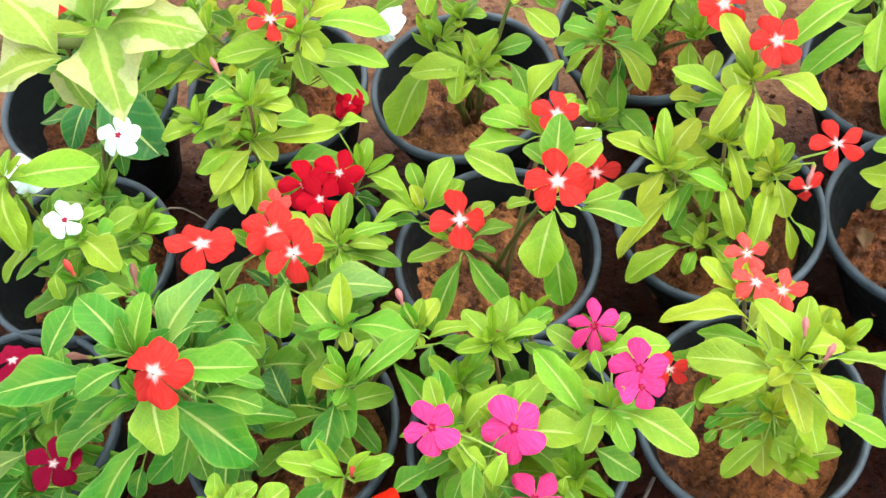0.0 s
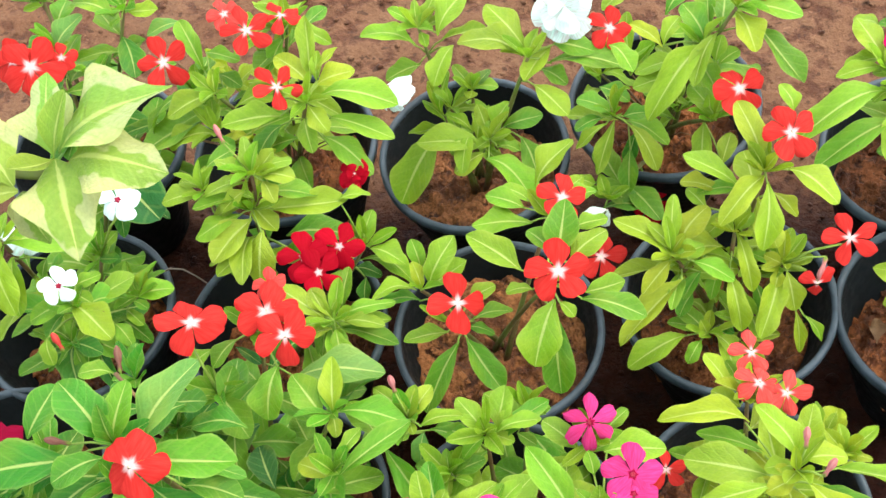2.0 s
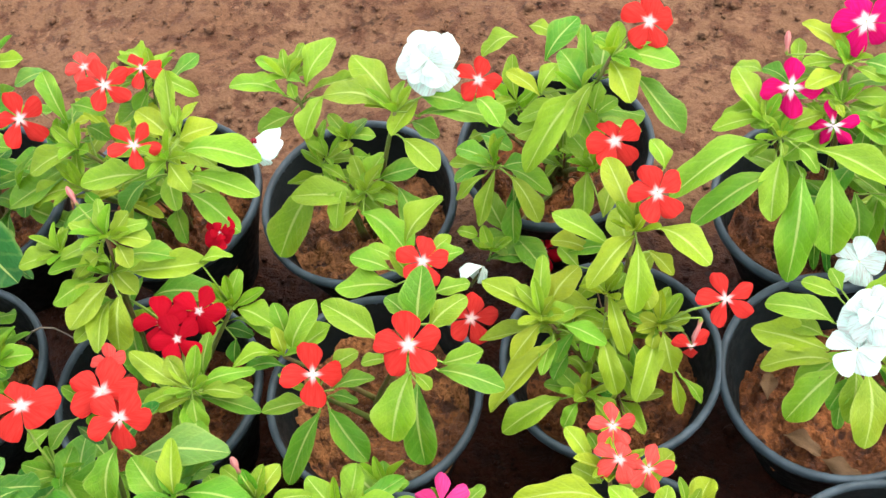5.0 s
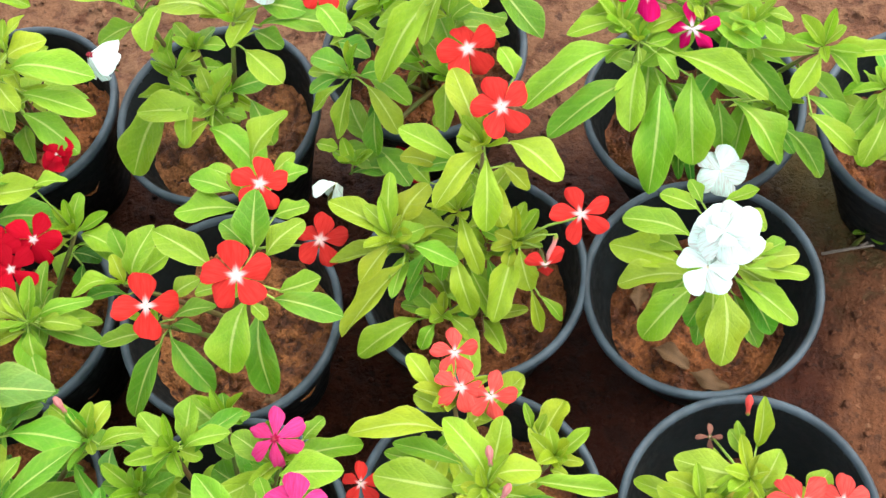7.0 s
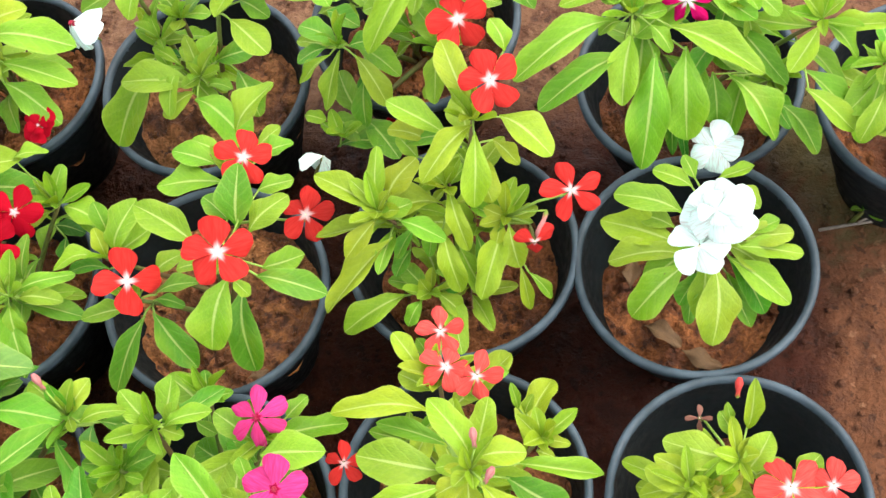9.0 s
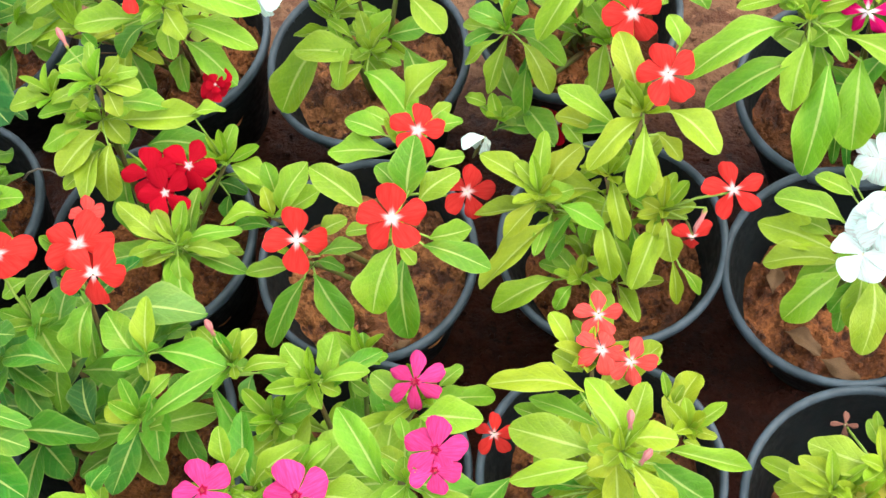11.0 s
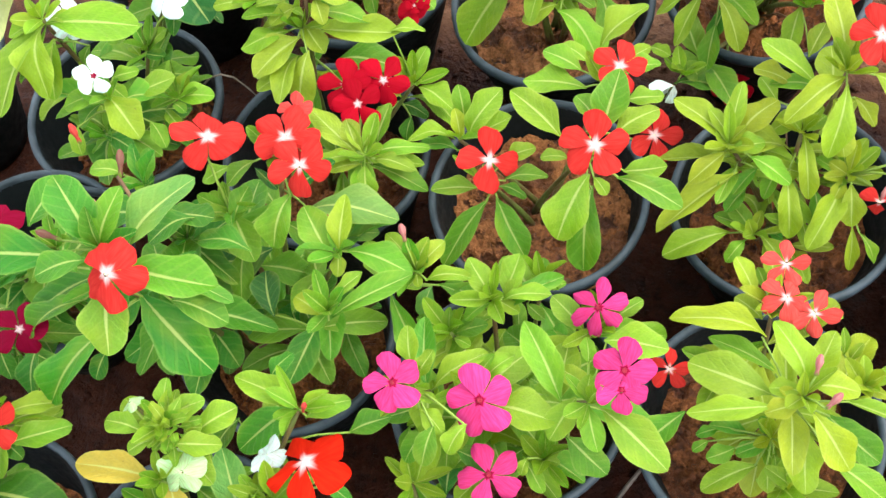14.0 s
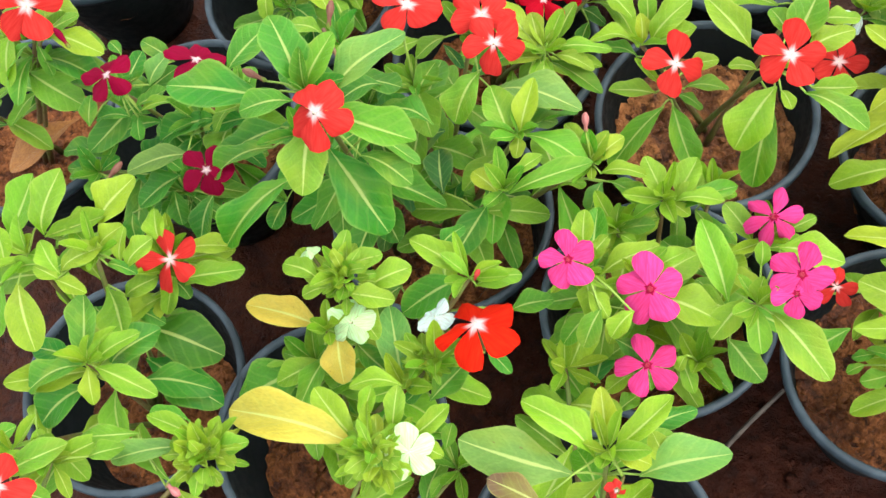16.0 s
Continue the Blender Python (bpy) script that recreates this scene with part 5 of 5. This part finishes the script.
p.flower("red", -0.220, 0.258, 0.370, 45, 0.05, -0.35, -78, curl=26)
p.flower("maroon", -0.312, 0.247, 0.278, 36, 0.20, -0.20, 87, curl=10)
p.bud("maroon", -0.217, 0.303, 0.285, -53, 20, 16)
p.bud("brown", -0.266, 0.281, 0.345, 174, 10, 16)
p.bud("brown", -0.247, 0.323, 0.345, 95, 40, 16)
p.rod("dry_stem", Vector((-0.255, 0.328, 0.335)), Vector((-0.239, 0.313, 0.325)), 0.0013, DRY)
p.bud("blush", -0.243, 0.290, 0.355, 100, 60, 16)

pot(-0.425, 0.342, 0.058)
p = Plant(-0.415, 0.332, 0.067, "n", "dark-green periwinkle with maroon striped flowers", 15)
p.shoot(-0.359, 0.257, 0.205, (-74, -52, 25, 9), (-130, -34, 35, 13), (-8, -38, 33, 12), (-151, -30, 40, 15), fill=6)
p.shoot(-0.324, 0.309, 0.255, (179, -10, 36, 13), (150, -12, 30, 11), (-38, -19, 18, 7), (-120, -13, 27, 10), tint="m", fill=6)
p.shoot(-0.412, 0.295, 0.250, fill=5, young=6)
p.blades((-410, 300, 250, 77, 25, 25, 20, "d"), (-386, 326, 250, 167, 8, 29, 13, "n"), (-394, 304, 250, 71, 25, 25, 22, "g"), (-396, 287, 250, 45, 8, 24, 13, "n"), (-391, 283, 250, 35, 5, 28, 10, "m"), (-426, 268, 240, 106, 25, 21, 12, "n"), (-401, 283, 240, -165, -8, 27, 12, "n"), (-397, 285, 240, -69, -28, 16, 15, "n"))
p.blades((-425, 321, 250, 155, 12, 13, 11, "n"))
p.shoot(-0.358, 0.297, 0.235, fill=5, young=6)
p.blades((-343, 303, 235, -149, -12, 48, 19, "d"), (-321, 311, 235, -155, -10, 35, 14, "d"), (-352, 272, 235, -152, -10, 47, 21, "g"), (-367, 264, 235, -15, -12, 14, 10, "n"), (-357, 260, 225, -135, -22, 38, 25, "n"), (-362, 252, 215, -60, -32, 24, 16, "d"), (-352, 251, 205, -80, -32, 18, 15, "d"), (-329, 254, 225, -96, -34, 34, 20, "d"))
p.blades((-388, 232, 205, -67, -32, 20, 17, "d"))
p.shoot(-0.423, 0.250, 0.210, fill=4, young=6)
p.blades((-422, 250, 210, -87, -20, 20, 17, "m"), (-425, 249, 210, -152, -3, 19, 9, "n"), (-414, 264, 210, -172, -2, 43, 18, "d"), (-421, 251, 210, 54, 12, 16, 14, "d"), (-410, 247, 210, -11, -15, 13, 12, "d"), (-424, 252, 210, 161, 10, 15, 8, "n"))
p.flower("maroon", -0.396, 0.283, 0.293, 36, -0.10, -0.20, 120, curl=14)
p.flower("maroon", -0.326, 0.294, 0.323, 39, 0.10, 0.25, 105, curl=12)
p.bud("maroon", -0.428, 0.293, 0.295, 151, 30, 16)
p.bud("brown", -0.378, 0.226, 0.265, 63, 20, 16)

pot(-0.565, 0.303, 0.053)
p = Plant(-0.565, 0.303, 0.072, "m", "scarlet periwinkle in a black pot beside brown leaf", 16)
p.shoot(-0.480, 0.307, 0.265, (16, -12, 47, 16), (59, 0, 34, 15), (-128, -32, 37, 16), (137, -5, 66, 24), (-49, -53, 25, 9), fill=2)
p.shoot(-0.490, 0.303, 0.225, (8, -22, 79, 29, "d"), (150, -9, 40, 14), (-29, -53, 25, 9), tint="m", fill=0)
p.shoot(-0.530, 0.270, 0.205, (-86, -13, 26, 9), (92, -12, 29, 11), (162, -11, 32, 12), fill=2)
p.shoot(-0.475, 0.307, 0.265, fill=2, young=6)
p.blades((-471, 313, 265, 0, -8, 41, 17, "y"), (-493, 341, 265, -20, -12, 33, 20, "l"), (-495, 296, 235, -9, -15, 47, 26, "m"), (-503, 310, 260, -78, -28, 38, 24, "l"), (-512, 306, 260, 59, 20, 21, 25, "l"))
p.flower("red", -0.474, 0.314, 0.295, 53, 0.49, -0.38, -47)

pot(-0.374, 0.138, 0.068)
p = Plant(-0.374, 0.138, 0.057, "l", "green periwinkle with a scarlet star flower in black pot", 17)
p.shoot(-0.323, 0.197, 0.245, (31, 0, 39, 14), (12, -14, 42, 15), (126, 40, 31, 11), (-90, -36, 34, 12), (177, -11, 31, 11), fill=1)
p.shoot(-0.333, 0.117, 0.262, fill=2, young=6)
p.blades((-336, 119, 262, 106, 30, 38, 21, "n"), (-333, 115, 262, -142, -12, 39, 19, "n"), (-353, 120, 242, -176, 0, 29, 16, "d"), (-327, 118, 262, 90, 35, 15, 11, "l"), (-327, 118, 262, 47, 18, 34, 14, "l"), (-329, 123, 242, 54, 10, 38, 21, "n"), (-327, 116, 262, -2, -15, 41, 15, "l"), (-331, 115, 262, -63, -28, 23, 12, "l"))
p.blades((-336, 108, 242, -130, -20, 40, 24, "n"))
p.shoot(-0.354, 0.164, 0.190, fill=1, young=6)
p.blades((-334, 130, 190, 14, -6, 49, 22, "n"), (-352, 164, 190, 2, -12, 59, 34, "d"), (-343, 147, 180, -9, -15, 60, 29, "d"), (-345, 164, 220, 1, -8, 23, 11, "n"), (-377, 161, 210, -14, -15, 26, 17, "n"))
p.shoot(-0.341, 0.171, 0.295, fill=2, young=6)
p.blades((-377, 172, 295, 86, 32, 41, 21, "l"), (-376, 171, 295, 32, 12, 44, 14, "l"), (-348, 188, 295, 62, 26, 37, 22, "l"), (-347, 174, 295, 148, 15, 21, 18, "l"), (-341, 175, 295, 56, 18, 20, 13, "l"), (-323, 170, 295, 99, 32, 22, 10, "l"), (-318, 169, 295, 64, 20, 23, 15, "l"), (-355, 154, 295, 47, 12, 29, 15, "l"))
p.blades((-355, 153, 295, 144, 20, 23, 12, "l"), (-354, 150, 295, 175, 12, 17, 12, "l"), (-356, 149, 295, -2, -6, 21, 10, "l"), (-331, 167, 295, 3, -4, 20, 8, "n"), (-323, 198, 265, 121, 30, 22, 13, "l"))
p.shoot(-0.322, 0.191, 0.246, fill=2, young=6)
p.blades((-320, 200, 246, 28, 2, 36, 14, "l"), (-310, 187, 246, 28, 0, 39, 16, "l"), (-339, 165, 246, 48, 10, 24, 15, "l"), (-326, 190, 226, -24, -15, 16, 15, "n"))
p.shoot(-0.387, 0.161, 0.285, fill=2, young=6)
p.blades((-404, 167, 285, 77, 32, 42, 23, "l"), (-392, 185, 285, 79, 32, 29, 20, "l"), (-384, 143, 285, -57, -28, 42, 22, "l"), (-397, 150, 285, 126, 25, 24, 16, "l"), (-400, 142, 275, -86, -28, 35, 20, "m"), (-373, 158, 285, -156, -4, 22, 11, "l"), (-359, 181, 285, 117, 30, 19, 12, "l"), (-379, 172, 275, 49, 12, 27, 17, "l"))
p.shoot(-0.349, 0.055, 0.262, fill=2, young=6)
p.blades((-348, 39, 262, 44, 8, 45, 18, "m"), (-360, 54, 262, 58, 15, 18, 17, "m"), (-337, 35, 262, 8, -12, 23, 16, "m"))
p.flower("red", -0.312, 0.190, 0.267, 43, 0.00, -0.30, 121, slim=0.76)
p.bud("crimson", -0.366, 0.088, 0.235, 29, 20, 16)

pot(-0.225, 0.153, 0.058)
p = Plant(-0.225, 0.153, 0.067, "l", "light-green crowded-leaved periwinkle with yellowing lower leaves", 18)
p.shoot(-0.224, 0.175, 0.205, (-144, -11, 52, 22, "m"), (-83, -52, 25, 9), (-180, 0, 24, 10, "m"), tint="m", fill=4)
p.shoot(-0.206, 0.211, 0.275, fill=2, young=6)
p.blades((-217, 204, 275, 176, 4, 24, 14, "l"), (-210, 201, 275, -145, -5, 16, 13, "l"), (-198, 201, 275, 13, -8, 27, 14, "l"), (-191, 212, 265, 42, 10, 27, 19, "l"), (-203, 217, 275, 31, 18, 21, 14, "z"), (-209, 219, 275, 97, 30, 18, 13, "z"))
p.shoot(-0.209, 0.184, 0.250, fill=2, young=6)
p.blades((-213, 185, 250, -178, 0, 50, 20, "Y"), (-204, 185, 250, -63, -25, 31, 22, "Y"))
p.shoot(-0.159, 0.172, 0.232, fill=3, young=6)
p.blades((-159, 172, 232, 120, 22, 47, 22, "g"), (-200, 190, 222, -20, -18, 30, 16, "n"), (-213, 173, 222, -140, -10, 33, 17, "l"), (-229, 173, 202, -139, -14, 52, 34, "n"))
p.shoot(-0.141, 0.239, 0.255, fill=3, young=6)
p.blades((-142, 240, 255, 168, 10, 41, 18, "l"), (-136, 235, 255, 32, 4, 28, 15, "l"), (-151, 245, 235, -134, -14, 42, 23, "n"), (-170, 258, 235, 60, 15, 21, 16, "n"))
p.shoot(-0.143, 0.187, 0.245, fill=3, young=6)
p.blades((-143, 170, 225, 63, 15, 34, 16, "n"), (-119, 206, 245, -26, -18, 21, 9, "n"), (-146, 175, 235, -125, -15, 15, 9, "n"), (-119, 240, 220, 33, 2, 27, 16, "m"), (-191, 238, 210, -123, -20, 26, 17, "n"))
p.frill(-0.203, 0.210, 0.283, 0.025)
p.frill(-0.151, 0.187, 0.250, 0.022)
p.flower("orange", -0.122, 0.206, 0.277, 55, -0.25, 0.30, 127, curl=14)
p.flower("pure", -0.151, 0.210, 0.255, 25, -0.50, 0.20, 137)
p.flower("cream", -0.234, 0.221, 0.270, 18, -0.50, 0.30, 150, curl=35)
p.flower("cream", -0.194, 0.189, 0.262, 31, 0.05, -0.45, 20, curl=18)
p.bud("coral", -0.136, 0.236, 0.262, 40, 70, 12)

pot(-0.205, -0.055, 0.058)
p = Plant(-0.205, -0.045, 0.067, "l", "pale crowded-leaved periwinkle with a white flower and a yellow leaf", 19)
p.shoot(-0.117, 0.142, 0.205, (128, -13, 27, 10), (63, -19, 18, 7), (-119, -15, 23, 8), tint="m", fill=4)
p.shoot(-0.154, 0.125, 0.258, fill=2, young=6)
p.blades((-163, 125, 258, -176, 2, 77, 29, "Y"), (-165, 128, 258, 151, 16, 37, 18, "l"), (-167, 140, 258, 87, 30, 20, 11, "l"), (-152, 165, 258, -160, 0, 31, 12, "l", -0.12), (-148, 140, 258, 100, 30, 25, 12, "l"), (-156, 127, 258, 122, 28, 18, 13, "l"), (-151, 122, 258, 115, 25, 14, 10, "y"), (-136, 140, 258, 57, 16, 27, 12, "l"))
p.blades((-130, 136, 258, -1, -6, 14, 11, "l"), (-123, 146, 228, 95, 15, 15, 14, "m"))
p.frill(-0.150, 0.123, 0.270, 0.029)
p.flower("cream", -0.133, 0.130, 0.265, 33, 0.24, -0.25, 109)

pot(-0.390, -0.080, 0.058)
p = Plant(-0.390, -0.070, 0.067, "l", "pale-green periwinkle with crowded leaves and pink buds", 20)
p.shoot(-0.327, 0.058, 0.255, (-178, -9, 38, 14), (42, 16, 36, 13), (-40, -16, 22, 8), (-118, -13, 27, 10), (148, -12, 28, 10), fill=5)
p.shoot(-0.237, 0.093, 0.270, fill=2, young=6)
p.blades((-241, 97, 270, 177, 4, 37, 11, "l"), (-258, 106, 260, -174, 4, 25, 9, "m"), (-236, 95, 270, 85, 32, 19, 10, "l"), (-233, 93, 270, 34, 8, 21, 12, "l"), (-283, 90, 260, -158, -2, 36, 12, "m"), (-251, 93, 260, -154, -8, 50, 15, "g"), (-322, 69, 260, -159, 0, 20, 14, "m"), (-305, 68, 260, 34, 5, 22, 11, "m"))
p.frill(-0.237, 0.089, 0.280, 0.027)
p.flower("red", -0.333, 0.034, 0.285, 41, 0.35, 0.07, 90)
p.bud("blush", -0.248, 0.068, 0.275, -16, 30, 16)

pot(-0.035, 0.137, 0.058)
p = Plant(-0.035, 0.137, 0.067, "l", "large-leaved pale-green periwinkle with a red bud", 21)
p.shoot(-0.080, 0.224, 0.195, (152, -37, 10, 4), (-111, -20, 17, 6), (-14, -21, 17, 6), (44, -11, 31, 11), fill=4)
p.shoot(-0.034, 0.167, 0.260, fill=3, young=6)
p.blades((-39, 161, 260, 163, 12, 49, 20, "l"), (-48, 151, 250, -177, 4, 65, 29, "g"), (-35, 170, 260, 116, 32, 32, 14, "y"), (-45, 184, 230, 164, 10, 17, 12, "g"), (-31, 168, 260, 59, 16, 43, 16, "l"), (-21, 194, 220, 43, 5, 32, 14, "n"), (-31, 167, 260, 4, -10, 21, 13, "y"), (-2, 173, 250, 138, 25, 20, 13, "l"))
p.blades((-15, 162, 250, 32, 6, 50, 26, "g"), (-57, 129, 260, 176, 4, 32, 17, "b"))
p.flower("red", -0.022, 0.145, 0.275, 15, 0.00, -0.50, 106, curl=40)

pot(0.444, 0.589, 0.053)
p = Plant(0.444, 0.589, 0.072, "l", "scarlet periwinkle with long drooping leaves in a black pot", 22)
p.shoot(0.384, 0.554, 0.225, (29, 0, 31, 11), (162, -23, 26, 9), (141, 30, 20, 7), (-143, -30, 20, 7), (-110, -51, 52, 18), (-70, -43, 30, 11), (-65, -41, 46, 17), fill=4)
p.shoot(0.419, 0.530, 0.215, (142, -12, 29, 11), (-129, -14, 25, 9), (-62, -12, 29, 10), (-179, -9, 39, 14), fill=4)
p.flower("red", 0.399, 0.535, 0.235, 38, -0.30, -0.39, 86)

pot(-0.420, 0.655, 0.053)
p = Plant(-0.420, 0.655, 0.072, "m", "periwinkle with clustered scarlet flowers in a black pot", 23)
p.shoot(-0.291, 0.630, 0.225, (-151, -30, 60, 21), (25, -15, 23, 8), (89, -8, 41, 15), (-159, -11, 31, 11), fill=5)
p.shoot(-0.418, 0.697, 0.265, fill=4, young=6)
p.blades((-419, 697, 265, 163, 8, 32, 23, "m"), (-418, 703, 265, 96, 35, 14, 14, "l"), (-409, 694, 265, 26, 22, 32, 26, "m"), (-417, 692, 265, -172, -5, 17, 12, "l"))
p.shoot(-0.353, 0.693, 0.255, fill=4, young=6)
p.blades((-357, 699, 255, 134, 22, 28, 15, "m"), (-353, 701, 255, 41, 25, 12, 21, "m"), (-349, 690, 255, 3, 0, 25, 21, "l"), (-359, 685, 255, 159, 6, 41, 22, "m"), (-352, 683, 255, -146, -15, 13, 25, "l"))
p.shoot(-0.403, 0.657, 0.250, fill=3, young=6)
p.blades((-405, 657, 250, 48, 22, 36, 31, "g"))
p.shoot(-0.381, 0.650, 0.225, fill=4, young=6)
p.blades((-402, 634, 225, -1, -4, 68, 29, "m"), (-399, 641, 225, 49, 15, 26, 23, "g"), (-361, 675, 225, -172, -4, 46, 18, "m"), (-375, 678, 215, 26, 10, 32, 29, "m"), (-313, 695, 235, -159, -5, 29, 16, "g"))
p.flower("red", -0.405, 0.618, 0.275, 55, 0.30, -0.54, 59)
p.flower("red", -0.388, 0.635, 0.265, 27, 0.23, -0.36, 23)
p.flower("red", -0.299, 0.616, 0.275, 45, 0.24, -0.50, 104, slim=0.85)
p.flower("red", -0.428, 0.634, 0.265, 37, 0.23, -0.55, 19)

pot(-0.605, 0.498, 0.045, tone=(0.9, 1.0, 1.2))
p = Plant(-0.605, 0.498, 0.080, "l", "young lime-green periwinkle sparse in a soil-filled black pot", 24)
p.shoot(-0.539, 0.442, 0.195, (-28, -18, 63, 20, "y"), (77, -20, 18, 6), (-154, -13, 27, 10), (93, -9, 38, 14), (-103, -18, 20, 7), fill=1)
p.shoot(-0.528, 0.480, 0.205, (-1, -12, 28, 10), (164, -10, 36, 13), (107, -9, 39, 14), (-115, -16, 22, 8), fill=2)

# ---- a variegated shrub whose branch reaches over the pots ----
pot(-0.800, 0.420, 0.030, "black plastic nursery pot of a tall variegated shrub")
p = Plant(-0.800, 0.420, 0.095, "v", "tall shrub with green and cream variegated leaves", 90, "variegated_shrub", "shrub")
p.shoot(-0.149, 0.257, 0.628, fill=0, young=2, stem=False)
p.blades((-150, 259, 628, 100, 18, 28, 19, "v"), (-148, 259, 628, 26, 12, 42, 33, "v", 0.06), (-144, 256, 628, -12, 2, 35, 24, "v"), (-149, 257, 628, -71, -18, 35, 25, "v"), (-160, 247, 628, 139, 10, 44, 26, "v"), (-158, 245, 628, -168, -8, 28, 22, "v"), (-163, 252, 618, -56, -15, 21, 14, "v"), shapes=BROAD)
crook, tip = Vector((-0.620, 0.370, 0.535)), Vector((-0.150, 0.252, 0.626))
p.stem(crook, 0.0060)
p.stem(tip, 0.0028, crook)
for x, y, z in ((-0.30, 0.305, 0.585), (-0.36, 0.32, 0.58), (-0.46, 0.34, 0.565), (-0.58, 0.37, 0.54)):
    for az in (20, 100, 190, 280):
        p.leaf(Vector((x, y, z)), az + 300 * x, -14, 0.055, 0.036, "v", BROAD)

# ---- litter and small things on the ground ----
def twig(name, label, points, thick, mat=STICK):
    bm = bmesh.new()
    first = Vector(points[0])
    tube(bm, [Vector(q) - first for q in points], [thick * (1 - 0.5 * i / len(points)) for i in range(len(points))], 6)
    ob = tagged(new(name, mesh_of(name, bm, mat)), label, "twig" if mat == STICK else "wire")
    ob.location = first
    return ob


def fallen(x, y, z, az, length, width, seed, label="curled dry brown leaf fallen on soil", rise=4):
    ob = tagged(new("dry_leaf", DRY_LEAVES[seed % 4]), label, "fallen leaf", "fallen leaves")
    ob.matrix_basis = Matrix.Translation((x, y, z)) @ Matrix.Rotation(radians(az), 4, "Z") @ Matrix.Rotation(-radians(rise), 4, "Y") @ Matrix.Diagonal((length, width, length, 1))
    return ob


DRY_LEAVES = [leaf_mesh("dry_leaf", a, f, 0.05, 0.5, 1.8, DRY, 40 + i) for i, (a, f) in enumerate(((0.18, 0.16), (0.1, -0.12), (0.22, 0.2)))] + [leaf_mesh("dry_leaf", 0.08, 0.10, 0.02, 0.5, 1.8, DRY_ORANGE, 44)]
twig("twig", "thin grey twig lying on bare earth", [(0.379, 0.544, 0.005), (0.407, 0.548, 0.005), (0.433, 0.551, 0.005), (0.464, 0.555, 0.005)], 0.0014)
twig("stick", "straight grey stick leaning on a pot", [(0.021, 0.259, 0.005), (0.035, 0.282, 0.028), (0.050, 0.304, 0.050)], 0.0022)
twig("wire_loop", "thin grey wire loop bent over pot rims", [(-0.340, 0.516, 0.125), (-0.334, 0.520, 0.130), (-0.324, 0.521, 0.135), (-0.313, 0.520, 0.135), (-0.304, 0.517, 0.130), (-0.296, 0.515, 0.120)], 0.0010)
fallen(0.238, 0.447, 0.070, -35, 0.030, 0.013, 0)
fallen(0.262, 0.428, 0.070, -28, 0.030, 0.013, 1)
fallen(0.230, 0.475, 0.070, 80, 0.022, 0.012, 0)
fallen(-0.040, 0.410, 0.090, 20, 0.016, 0.007, 1)
fallen(-0.511, 0.313, 0.138, -125, 0.067, 0.030, 3, "large curled orange-brown dead leaf on a pot", -9)
twig("twig", "thin grey twig lying on bare earth", [(0.409, 0.549, 0.006), (0.421, 0.554, 0.006), (0.442, 0.554, 0.006), (0.458, 0.551, 0.006)], 0.0011)

p = Plant(0.413, 0.553, 0.0, "m", "tiny green weed sprout growing from bare earth", 95, "weed_sprout", "weed")
p.root["group"] = "weeds"
p.shoot(p.foot.x, p.foot.y, 0.022, (70, 35, 14, 7), (190, 25, 15, 7), (310, 20, 16, 8), fill=0, young=2)
